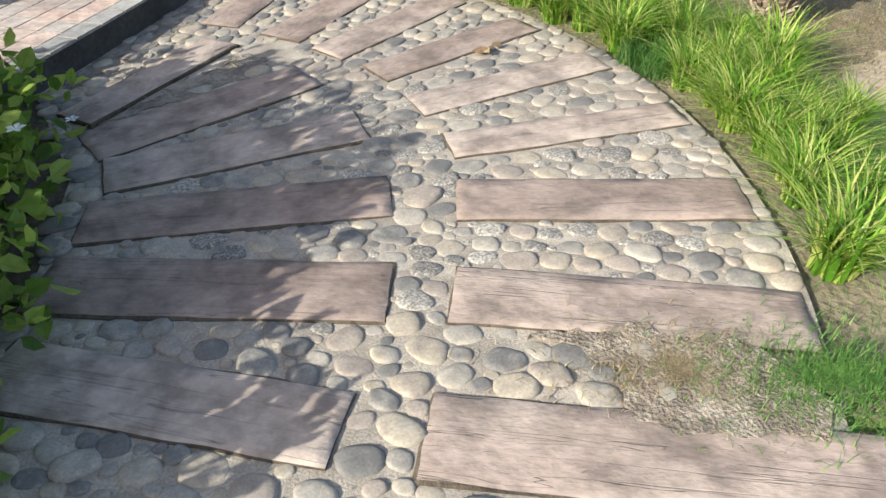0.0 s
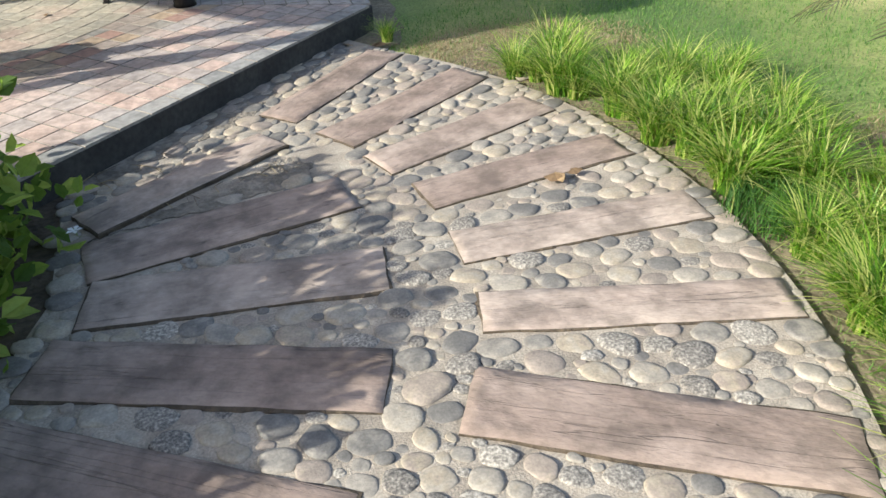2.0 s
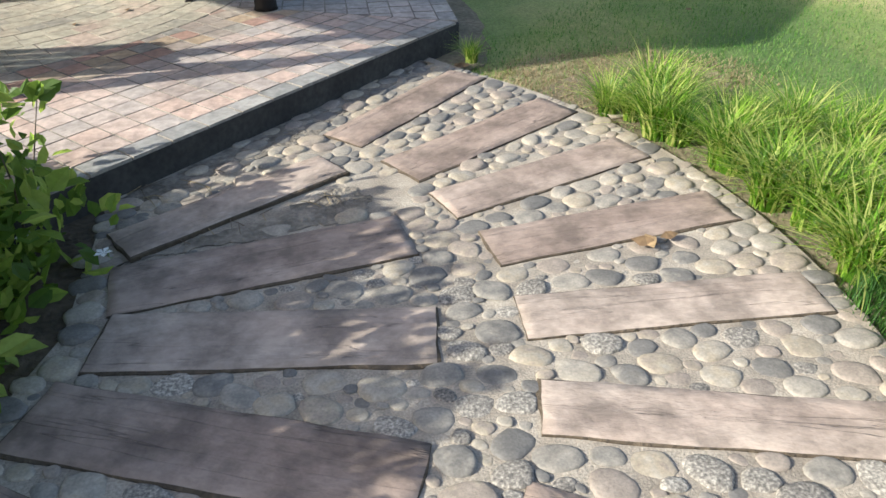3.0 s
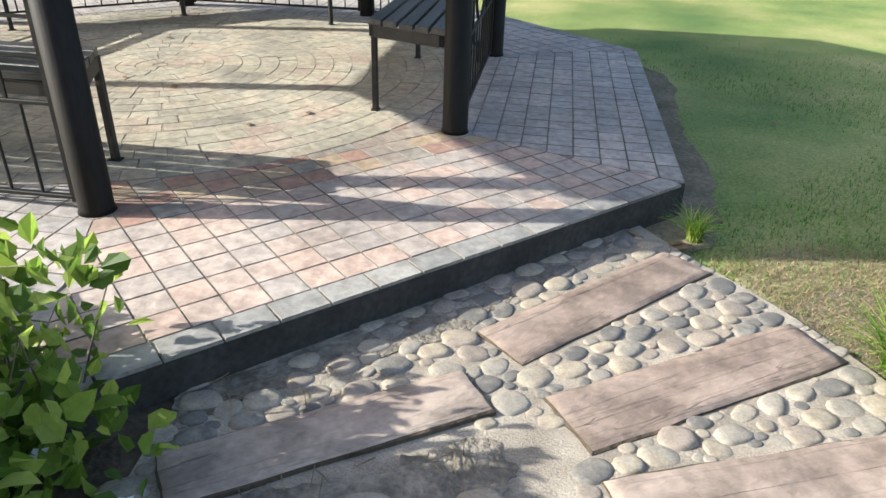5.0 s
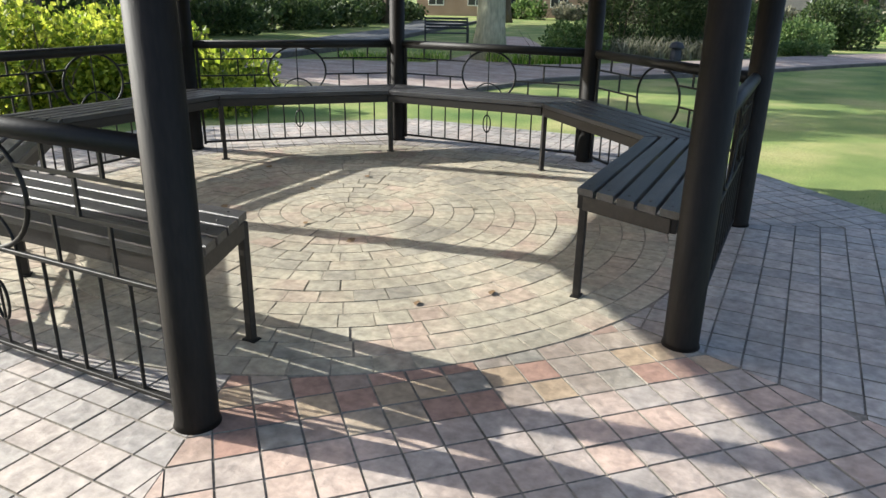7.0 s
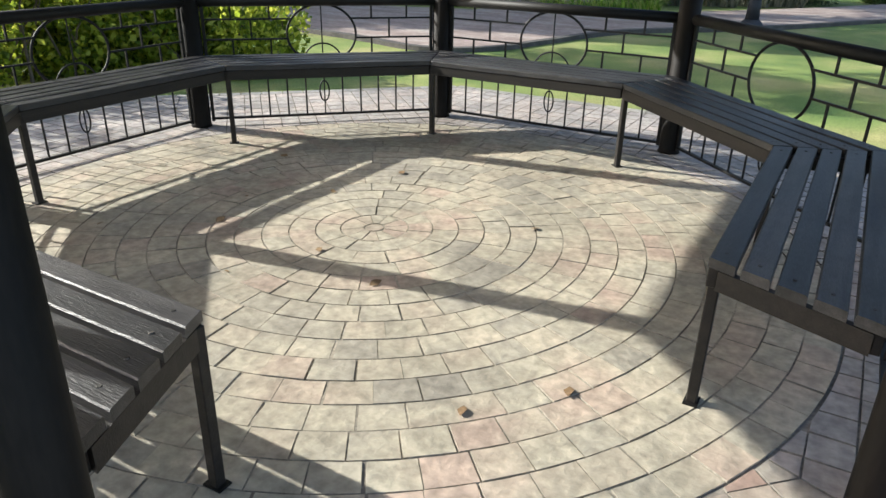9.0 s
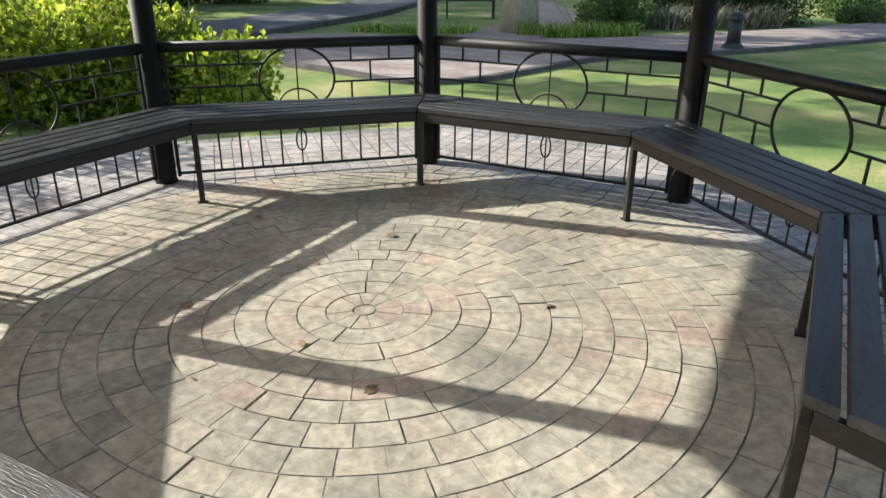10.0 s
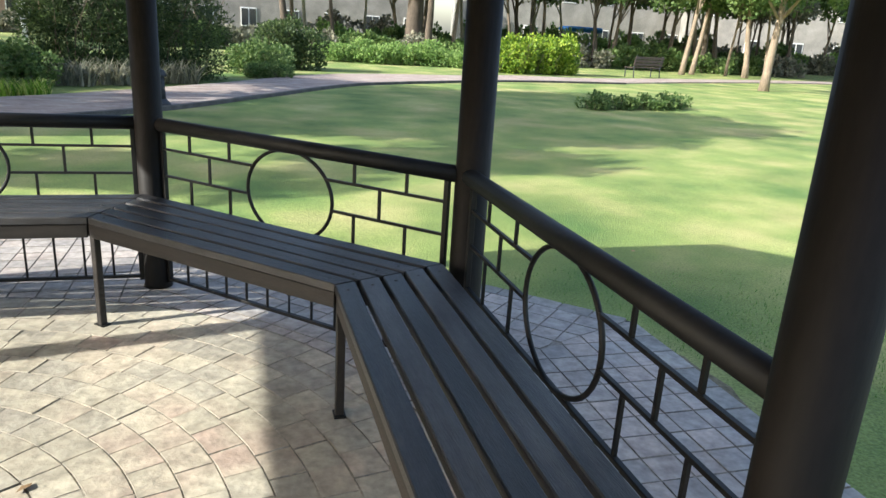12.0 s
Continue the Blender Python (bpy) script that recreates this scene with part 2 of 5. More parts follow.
M_BARK_TAN = mat("tan_bark", [(0.17, 0.13, 0.09), (0.29, 0.225, 0.16)], 2, 0.85, bump=0.5, fine=18, stretch=(1, 1, 0.3), dist=0.02)
M_PALM = mat("palm_stubs", [(0.12, 0.085, 0.055), (0.24, 0.18, 0.12), (0.40, 0.32, 0.23)], 20, 0.9, bump=0.6, fine=80, vary=0.7, island=True, fac2=0.5)
M_BARK_DARK = mat("dark_bark", [(0.07, 0.055, 0.04), (0.13, 0.10, 0.075)], 2, 0.9, bump=0.6, fine=14, stretch=(1, 1, 0.3), dist=0.02)
M_BRICKPATH = mat("brick_path", [(0.25, 0.19, 0.165), (0.34, 0.265, 0.23), (0.42, 0.36, 0.31)], 1.4, 0.85, bump=0.5, fine=9, stretch=(1, 2.2, 1), coord="World", dist=0.01)
M_ASPHALT = mat("asphalt", [(0.11, 0.11, 0.11), (0.17, 0.17, 0.165)], 0.8, 0.9, bump=0.5, fine=60, coord="World")
M_KERB = mat("kerb", [(0.06, 0.055, 0.05), (0.12, 0.11, 0.10)], 4, 0.9, bump=0.4, fine=40, coord="World")
M_STONE = mat("pale_stone", [(0.20, 0.165, 0.115), (0.36, 0.31, 0.23)], 9, 0.9, bump=0.6, fine=45, dist=0.01)
M_WHITE = mat("white_paint", [(0.7, 0.7, 0.68), (0.8, 0.8, 0.78)], 3, 0.6, bump=0.1)
M_WALL = mat("rendered_wall", [(0.22, 0.21, 0.19), (0.32, 0.305, 0.275)], 0.7, 0.9, bump=0.3, fine=20, stain=0.2, stain_scale=0.6)
M_WALL_PINK = mat("pink_wall", [(0.30, 0.20, 0.145), (0.40, 0.28, 0.21)], 0.7, 0.9, bump=0.3, fine=20)
M_GLASS = mat("dark_glass", [(0.02, 0.025, 0.03), (0.04, 0.045, 0.05)], 1, 0.12, bump=0, spec=0.6)
M_CAR = mat("car_white", [(0.7, 0.7, 0.7), (0.76, 0.76, 0.76)], 1, 0.25, bump=0)
M_CAR_BLUE = mat("car_grey_blue", [(0.16, 0.20, 0.25), (0.20, 0.24, 0.29)], 1, 0.25, bump=0)
M_TARP = mat("blue_tarp", [(0.02, 0.15, 0.45), (0.04, 0.22, 0.55)], 3, 0.6, bump=0.3, fine=8)
M_RED = mat("red_paint", [(0.45, 0.04, 0.02), (0.55, 0.06, 0.03)], 2, 0.5, bump=0.1)
M_RUBBER = mat("rubber", [(0.015, 0.015, 0.015), (0.03, 0.03, 0.03)], 5, 0.8, bump=0.2)
M_IRON = mat("cast_iron", [(0.02, 0.022, 0.026), (0.04, 0.043, 0.05)], 5, 0.7, 0.0, 0.2)
M_BROWNSLAT = mat("brown_slat", [(0.06, 0.04, 0.03), (0.10, 0.07, 0.055)], 4, 0.6, 0.0, 0.3, stretch=(1, 8, 8))
M_DEADLEAF = mat("dead_leaf", [(0.16, 0.10, 0.05), (0.30, 0.20, 0.10)], 9, 0.8, bump=0.2, vary=0.6)


# ---- building helpers ----
def mesh_ob(name, verts, faces, material, parent=None, smooth=False, label=""):
    me = bpy.data.meshes.new(name)
    me.from_pydata([tuple(v) for v in verts], [], [tuple(f) for f in faces])
    me.materials.append(material)
    if smooth:
        me.shade_smooth()
    ob = new(name, me)
    if parent:
        ob.parent = parent
    if label:
        ob["label"] = label
    return ob


def part(name, bm, material, parent=None, label="", smooth=False):
    me = bpy.data.meshes.new(name)
    bm.to_mesh(me)
    bm.free()
    me.materials.append(material)
    if smooth:
        me.shade_smooth()
    ob = new(name, me)
    if parent:
        ob.parent = parent
    if label:
        ob["label"] = label
    return ob


def thing(name, m, label, category, group=""):
    ob = new(name)
    ob.matrix_basis = m
    return tagged(ob, label, category, group)


def box(bm, x0, x1, y0, y1, z0, z1, bevel=0.0, m=None):
    r = bmesh.ops.create_cube(bm, size=1)
    vs = r["verts"]
    bmesh.ops.scale(bm, vec=(x1 - x0, y1 - y0, z1 - z0), verts=vs)
    bmesh.ops.translate(bm, vec=((x0 + x1) / 2, (y0 + y1) / 2, (z0 + z1) / 2), verts=vs)
    if bevel:
        es = list({e for v in vs for e in v.link_edges})
        out = bmesh.ops.bevel(bm, geom=es, offset=bevel, segments=1, affect="EDGES")
        vs = list({v for f in out["faces"] for v in f.verts} | {v for v in vs if v.is_valid})
    if m is not None:
        bmesh.ops.transform(bm, matrix=m, verts=[v for v in vs if v.is_valid])


def boxed(*a, **k):
    bm = bmesh.new()
    box(bm, *a, **k)
    return bm


def tube(bm, pts, radii, seg=8, closed=False, caps=True):
    """Sweeps a round section along pts; radii one number or one for each point."""
    pts = [Vector(p) for p in pts]
    n = len(pts)
    rad = [radii] * n if isinstance(radii, (int, float)) else list(radii)
    rings = []
    ref = None
    for i, p in enumerate(pts):
        if closed:
            d = pts[(i + 1) % n] - pts[i - 1]
        else:
            d = pts[min(i + 1, n - 1)] - pts[max(i - 1, 0)]
        d.normalize()
        if ref is None:
            ref = d.orthogonal().normalized()
        ref = (ref - d * ref.dot(d)).normalized()
        s = d.cross(ref)
        rings.append([bm.verts.new(p + rad[i] * (math.cos(2 * math.pi * k / seg) * ref + math.sin(2 * math.pi * k / seg) * s)) for k in range(seg)])
    for i in range(n if closed else n - 1):
        a, b = rings[i], rings[(i + 1) % n]
        for k in range(seg):
            bm.faces.new((a[k], a[(k + 1) % seg], b[(k + 1) % seg], b[k]))
    if caps and not closed:
        bm.faces.new(rings[0][::-1])
        bm.faces.new(rings[-1])
    bm.normal_update()


def tubed(pts, radii, seg=8, closed=False):
    bm = bmesh.new()
    tube(bm, pts, radii, seg, closed)
    return bm


def leaves(name, blobs, count, size, material, parent, seed=0, up=0.5, slim=0.45, inner=0.55, label="", oval=False):
    """Many small folded leaves spread through the outer part of ellipsoids (x, y, z, rx, ry, rz)."""
    rng = np.random.default_rng(seed)
    B = np.array(blobs, float)
    w = (B[:, 3] * B[:, 4] * B[:, 5]) ** 0.7
    idx = rng.choice(len(B), count, p=w / w.sum())
    d = rng.normal(size=(count, 3))
    d /= np.linalg.norm(d, axis=1)[:, None]
    r = inner + (1.06 - inner) * rng.random(count) ** 0.6
    P = B[idx, :3] + d * B[idx, 3:] * r[:, None]
    out = d + rng.normal(scale=0.7, size=(count, 3)) + np.array([0, 0, up])
    out /= np.linalg.norm(out, axis=1)[:, None]
    side = np.cross(out, rng.normal(size=(count, 3)))
    side /= np.linalg.norm(side, axis=1)[:, None] + 1e-9
    nor = np.cross(out, side)
    s = size * (0.6 + 0.8 * rng.random(count))[:, None]
    V = np.stack([P, P + out * s * 0.5 + side * s * slim + nor * s * 0.12, P + out * s, P + out * s * 0.5 - side * s * slim + nor * s * 0.12], 1).reshape(-1, 3)
    k = np.arange(count) * 4
    F = np.concatenate([np.stack([k, k + 1, k + 2], 1), np.stack([k, k + 2, k + 3], 1)])
    if oval:
        fold = nor * s * 0.10
        V = np.stack([P, P + out * s * 0.3 + side * s * slim + fold, P + out * s * 0.7 + side * s * slim * 0.8 + fold, P + out * s - nor * s * 0.1, P + out * s * 0.7 - side * s * slim * 0.8 + fold, P + out * s * 0.3 - side * s * slim + fold], 1).reshape(-1, 3)
        k = np.arange(count) * 6
        F = np.concatenate([np.stack([k, k + 1, k + 2, k + 3], 1), np.stack([k, k + 3, k + 4, k + 5], 1)])
    V[:, 2] = np.maximum(V[:, 2], 0.0)
    me = bpy.data.meshes.new(name)
    me.from_pydata(V.tolist(), [], F.tolist())
    me.materials.append(material)
    ob = new(name, me)
    ob.parent = parent
    if label:
        ob["label"] = label
    return ob


def blades(name, base, height, lean, width, material, parent=None, seed=0, bend=0.6, seg=3):
    """Narrow arching blades from base points (n x 3)."""
    rng = np.random.default_rng(seed)
    base = np.asarray(base, float)
    n = len(base)
    a = rng.random(n) * 2 * math.pi
    h = height * (0.55 + 0.6 * rng.random(n))
    ln = lean * (0.3 + rng.random(n))
    w = width * (0.6 + 0.6 * rng.random(n))
    dx, dy = np.cos(a), np.sin(a)
    V, F = [], []
    rows = []
    for i in range(seg + 1):
        t = i / seg
        z = h * (t - bend * 0.5 * t * t)
        o = ln * (t ** 1.7)
        ww = w * (1 - t * 0.92)
        c = base + np.stack([dx * o, dy * o, z], 1)
        sd = np.stack([-dy * ww, dx * ww, 0 * ww], 1)
        rows.append((c - sd, c + sd))
    V = np.stack([v for pair in rows for v in pair], 1).reshape(-1, 3)
    m = 2 * (seg + 1)
    k = np.arange(n) * m
    F = np.concatenate([np.stack([k + 2 * i, k + 2 * i + 1, k + 2 * i + 3, k + 2 * i + 2], 1) for i in range(seg)])
    me = bpy.data.meshes.new(name)
    me.from_pydata(V.tolist(), [], F.tolist())
    me.materials.append(material)
    ob = new(name, me)
    if parent:
        ob.parent = parent
    return ob


def sheet(name, pts, z, material, label, category="", thick=0.05):
    """A flat area of ground with a thin rim."""
    n = len(pts)
    V = [(x, y, z) for x, y in pts] + [(x, y, z - thick) for x, y in pts]
    F = [list(range(n))] + [[i, i + n, (i + 1) % n + n, (i + 1) % n] for i in range(n)]
    ob = mesh_ob(name, V, F, material)
    return tagged(ob, label, category, kind="structure")


def smooth_line(pts, n=8):
    """Catmull-Rom through 2D points."""
    P = [np.array(p, float) for p in pts]
    P = [2 * P[0] - P[1]] + P + [2 * P[-1] - P[-2]]
    out = []
    for i in range(1, len(P) - 2):
        for k in range(n):
            t = k / n
            a, b, c, d = P[i - 1:i + 3]
            out.append(tuple(0.5 * (2 * b + (c - a) * t + (2 * a - 5 * b + 4 * c - d) * t * t + (3 * b - a - 3 * c + d) * t ** 3)))
    out.append(tuple(P[-2]))
    return out


def ribbon(name, line, width, z0, z1, material, label):
    """A kerb along a 2D line."""
    bm = bmesh.new()
    prev = None
    L = [Vector((x, y, 0)) for x, y in line]
    for i, p in enumerate(L):
        d = (L[min(i + 1, len(L) - 1)] - L[max(i - 1, 0)]).normalized()
        s = Vector((-d.y, d.x, 0)) * width / 2
        ring = [bm.verts.new(p + s + Vector((0, 0, z0))), bm.verts.new(p + s * 0.9 + Vector((0, 0, z1))), bm.verts.new(p - s * 0.9 + Vector((0, 0, z1))), bm.verts.new(p - s + Vector((0, 0, z0)))]
        if prev:
            for k in range(3):
                bm.faces.new((prev[k], ring[k], ring[k + 1], prev[k + 1]))
        prev = ring
    bm.normal_update()
    return tagged(part(name, bm, material), label, "kerb", kind="structure")


# ---- ground ----
CX, CY, DECK = -1.89, 6.24, 0.135
R_SEAT, R_POST, R_DECK = 1.755, 2.33, 3.535
A8 = math.cos(radians(22.5))
GROUND = -0.03


def vert(k, r):
    """Corner k of the octagon with corner radius r; corner 0 stands at 22.5 degrees."""
    a = radians(22.5 + 45 * k)
    return CX + r * math.cos(a), CY + r * math.sin(a)


def build_ground():
    xs = [-600, -200, -80, -40] + list(np.arange(-24, 36, 1.5)) + [50, 90, 200, 600]
    ys = [-600, -200, -60, -20] + list(np.arange(-6, 48, 1.5)) + [60, 90, 200, 600]
    V, F = [], []
    for y in ys:
        for x in xs:
            near = max(0.0, 1 - math.hypot(x - 0, y - 4) / 9)
            V.append((x, y, GROUND + 0.03 * (noise.noise(Vector((x * 0.21, y * 0.21, 3)))) * (1 - near) - 0.004))
    w = len(xs)
    for j in range(len(ys) - 1):
        for i in range(w - 1):
            F.append((j * w + i, j * w + i + 1, (j + 1) * w + i + 1, (j + 1) * w + i))
    tagged(mesh_ob("ground", V, F, M_LAWN, smooth=True), "mown green lawn with worn yellowish patches", "lawn", kind="structure")


build_ground()
S_EDGE = smooth_line([(-16, 11.9), (-11, 12.8), (-7.0, 12.4), (-5.2, 12.0), (-4.4, 12.6), (-4.1, 13.6), (-3.45, 15.6), (-1.65, 17.6), (0.1, 20.3), (2.7, 24.2), (6.7, 27.2), (10, 28.8), (14, 29.8)])
N_EDGE = smooth_line([(14, 32.0), (10, 31.6), (7.6, 30.2), (2.4, 27.8), (-1.1, 22.6), (-2.8, 20.2), (-4.1, 18.6), (-5.6, 17.4), (-8.0, 16.6), (-11.3, 15.2), (-13.5, 14.2), (-16, 13.0)])
sheet("pavement", S_EDGE + N_EDGE, 0.012, M_BRICKPATH, "pinkish brick footpath winding past the lawn", "path")
ribbon("kerb_lawn", S_EDGE, 0.14, -0.05, 0.03, M_KERB, "dark low kerb along the brick footpath")
sheet("path_east", smooth_line([(13.6, 29.7), (20.2, 33.3), (30, 37.3), (48, 42.5)]) + smooth_line([(48, 44.2), (30, 39.0), (19.6, 34.9), (13.6, 32.0)]), 0.014, M_BRICKPATH, "pinkish brick footpath along the far side of the lawn", "path")
R_NEAR = smooth_line([(-9.3, 12.6), (-10.3, 15.0), (-11.0, 20.3), (-12.3, 25), (-14, 31), (-17, 42)])
R_FAR = smooth_line([(-21, 42), (-17, 33), (-15.2, 26.3), (-13.8, 20), (-13.0, 15.2), (-12.6, 12.6)])
sheet("road", R_NEAR + R_FAR, 0.02, M_ASPHALT, "grey asphalt lane in tree shade", "road")
ribbon("kerb_road", R_NEAR, 0.16, -0.05, 0.09, M_KERB, "dark kerb beside the asphalt lane")
sheet("path_branch", smooth_line([(-6.9, 16.3), (-7.2, 19.5), (-8.4, 23.5), (-10.8, 28.5)]) + smooth_line([(-9.0, 28.5), (-6.6, 23.5), (-5.6, 19.8), (-5.4, 17.0)]), 0.016, M_BRICKPATH, "pinkish brick side path", "path")

# ---- deck of the pavilion ----
deck = thing("deck", pose(0, 0, 0), "low octagonal deck of stamped paving with a concrete edge coloured dark for its shade", "deck")
deck["kind"] = "structure"


def octagon_slab(name, r, z0, z1, material, parent, bevel=0.0):
    V = [(*vert(k, r), z0) for k in range(8)] + [(*vert(k, r), z1 - bevel) for k in range(8)] + [(*vert(k, r - bevel), z1) for k in range(8)]
    F = [[16 + k for k in range(8)]]
    for k in range(8):
        j = (k + 1) % 8
        F += [[k, j, 8 + j, 8 + k], [8 + k, 8 + j, 16 + j, 16 + k]]
    return mesh_ob(name, V, F, material, parent)


octagon_slab("slab", R_DECK - 0.004, -0.2, DECK - 0.012, M_SLAB, deck)
octagon_slab("joint_bed", R_DECK - 0.05, DECK - 0.02, DECK - 0.0052, M_JOINT, deck)


def clip(poly, n, c):
    """The part of a convex polygon where n . p <= c."""
    out = []
    for i, p in enumerate(poly):
        q = poly[(i + 1) % len(poly)]
        a, b = p[0] * n[0] + p[1] * n[1] - c, q[0] * n[0] + q[1] * n[1] - c
        if a <= 0:
            out.append(p)
        if a * b < 0:
            t = a / (a - b)
            out.append((p[0] + t * (q[0] - p[0]), p[1] + t * (q[1] - p[1])))
    return out


def area(p):
    return 0.5 * sum(p[i][0] * p[(i + 1) % len(p)][1] - p[(i + 1) % len(p)][0] * p[i][1] for i in range(len(p)))


def slab_piece(poly, z, h, inset=0.0045, jitter=0.0):
    """Vertices and faces of one flat piece with chamfered sides."""
    n = len(poly)
    cx, cy = sum(p[0] for p in poly) / n, sum(p[1] for p in poly) / n
    low, top = [], []
    for p in poly:
        d = math.hypot(p[0] - cx, p[1] - cy) or 1
        f = 1 - inset / d
        g = 1 - 2.1 * inset / d
        low.append((cx + (p[0] - cx) * f, cy + (p[1] - cy) * f, z - h))
        top.append((cx + (p[0] - cx) * g, cy + (p[1] - cy) * g, z + random.uniform(-jitter, jitter)))
    F = [list(range(n, 2 * n))] + [[i, (i + 1) % n, n + (i + 1) % n, n + i] for i in range(n)]
    return low + top, F


def shaded_sides(me, tops=(0,), groove_tone=None):
    """The joint colour, dimmed for shade in the grooves, on every face but the tops."""
    me.materials.append(groove_tone or M_JOINT)
    for i, f in enumerate(me.polygons):
        f.material_index = 0 if i in tops else 1


class Run:
    """Many pieces gathered in one mesh."""
    def __init__(self):
        self.v, self.f, self.tops = [], [], set()

    def add(self, V, F):
        o = len(self.v)
        self.tops.add(len(self.f))
        self.v += V
        self.f += [[i + o for i in f] for f in F]

    def done(self, name, material, parent):
        if self.v:
            ob = mesh_ob(name, self.v, self.f, material, parent)
            ob["kind"] = "stuff"
            if name == "paving":
                shaded_sides(ob.data, self.tops, M_JOINT_PALE if material is M_BEIGES else M_JOINT)
            return ob


# ---- pavilion: posts, roof ----
gazebo = thing("gazebo", pose(CX, CY, DECK), "octagonal park pavilion of dark painted steel posts under a low roof", "pavilion")
EAVE, R_EAVE, APEX = 2.20, 2.50, 3.10
POST_R = (2.355, 2.315, 2.32, 2.33, 2.33, 2.33, 2.33, 2.315)


def build_gazebo():
    for k in range(8):
        a = radians(22.5 + 45 * k)
        x, y = POST_R[k] * math.cos(a), POST_R[k] * math.sin(a)
        bm = bmesh.new()
        tube(bm, [(x, y, 0.0), (x, y, 0.02), (x, y, EAVE - DECK - 0.03)], [0.073, 0.067, 0.067], 28)
        part("post", bm, M_POST, gazebo, smooth=True)
    V, F = [], []
    for z, r in ((EAVE - DECK - 0.10, R_EAVE), (EAVE - DECK, R_EAVE), (APEX - DECK, 0.12), (APEX - DECK - 0.06, 0.1), (EAVE - DECK - 0.05, R_EAVE - 0.05)):
        for k in range(8):
            a = radians(22.5 + 45 * k)
            V.append((r * math.cos(a), r * math.sin(a), z))
    for i in range(5):
        j = (i + 1) % 5
        for k in range(8):
            m = (k + 1) % 8
            F.append((i * 8 + k, i * 8 + m, j * 8 + m, j * 8 + k))
    F.append(tuple(range(16, 24)))
    mesh_ob("roof", V, F, M_ROOF, gazebo, label="low octagonal roof out of view, its boards made pale to bounce light")
    for k in range(8):
        a, b = radians(22.5 + 45 * k), radians(67.5 + 45 * k)
        bm = bmesh.new()
        tube(bm, [(R_POST * math.cos(a), R_POST * math.sin(a), EAVE - DECK - 0.09), (R_POST * math.cos(b), R_POST * math.sin(b), EAVE - DECK - 0.09)], 0.04, 8)
        part("beam", bm, M_POST, gazebo)


build_gazebo()


# ---- railings ----
def build_railing(inner):
    """One railing bay, x along it, y outward, z from the deck."""
    half = R_POST * math.sin(radians(22.5))
    ob = thing("railing", pose(0, 0, 0), "dark painted steel railing with ring, brick-pattern bars and slim balusters", "railing", "railings round the pavilion")
    end = half - 0.085
    Z1, Z2, ZM, ZB, ZT = 0.735, 0.60, 0.425, 0.05, 0.853
    part("top_rail", tubed([(-half + 0.035, 0, ZT), (half - 0.035, 0, ZT)], 0.034, 16), M_STEEL, ob, smooth=True)
    for s in (-1, 1):
        part("end_bar", boxed(s * end - 0.011, s * end + 0.011, -0.011, 0.011, 0.03, ZT - 0.02, bevel=0.002), M_STEEL, ob)
        part("bracket", boxed(min(s * end, s * (half - 0.06)), max(s * end, s * (half - 0.06)), -0.006, 0.006, 0.42, 0.432), M_STEEL, ob)
    part("middle_rail", boxed(-end, end, -0.009, 0.009, ZM - 0.008, ZM + 0.008, bevel=0.002), M_STEEL, ob)
    part("bottom_rail", boxed(-end, end, -0.012, 0.012, ZB - 0.008, ZB + 0.008, bevel=0.002), M_STEEL, ob)
    rc, rr, RX = (ZM + ZT - 0.02) / 2, (ZT - 0.02 - ZM) / 2, 0.245
    part("ring", tubed([(RX * math.cos(a), 0, rc + rr * math.sin(a)) for a in np.linspace(0, 2 * math.pi, 41)[:-1]], 0.0085, 8, True), M_STEEL, ob, smooth=True)
    if inner:
        for r2 in (0.14, 0.05):
            part("inner_arc", tubed([(r2 * math.cos(a), 0, ZM + r2 * math.sin(a)) for a in np.linspace(0, math.pi, 17)], 0.006, 6), M_STEEL, ob, smooth=True)
        part("ring_bar", tubed([(0, 0, ZM), (0, 0, ZT)], 0.005, 6), M_STEEL, ob)
    for z in (Z1, Z2):
        x0 = RX / rr * math.sqrt(max(0, rr * rr - (z - rc) ** 2))
        for s in (-1, 1):
            part("cross_bar", boxed(min(s * x0, s * end), max(s * x0, s * end), -0.006, 0.006, z - 0.006, z + 0.006), M_STEEL, ob)
    for s in (-1, 1):
        for x, a, b in ((0.36, Z1, ZT), (0.62, Z1, ZT), (0.49, Z2, Z1), (0.36, ZM, Z2), (0.62, ZM, Z2)):
            part("short_bar", boxed(s * x - 0.006, s * x + 0.006, -0.005, 0.005, a, b), M_STEEL, ob)
    n = 12
    for i in range(1, n):
        x = -end + 2 * end * i / n
        if i == n // 2:
            continue
        part("baluster", tubed([(x, 0, ZB), (x, 0, ZM)], 0.0065, 6), M_STEEL, ob)
    part("baluster", tubed([(0, 0, ZB), (0, 0, ZM)], 0.005, 6), M_STEEL, ob)
    zc = (ZB + ZM) / 2 - 0.015
    part("oval_ornament", tubed([(0.034 * math.cos(a), 0, zc + 0.074 * math.sin(a)) for a in np.linspace(0, 2 * math.pi, 25)[:-1]], 0.0055, 6, True), M_STEEL, ob, smooth=True)
    return ob


def bay_pose(k, r):
    """The pose of the side between corners k - 1 and k: x along the side, y outward."""
    a = radians(45 * k)
    d = r * A8
    return pose(CX + d * math.cos(a), CY + d * math.sin(a), DECK, 0, 0, 45 * k - 90)


plain, ornate = build_railing(False), build_railing(True)
plain.matrix_basis, ornate.matrix_basis = bay_pose(0, R_POST), bay_pose(2, R_POST)
copy_thing(plain, bay_pose(1, R_POST))
for k in (3, 4, 5, 6):
    copy_thing(ornate, bay_pose(k, R_POST))


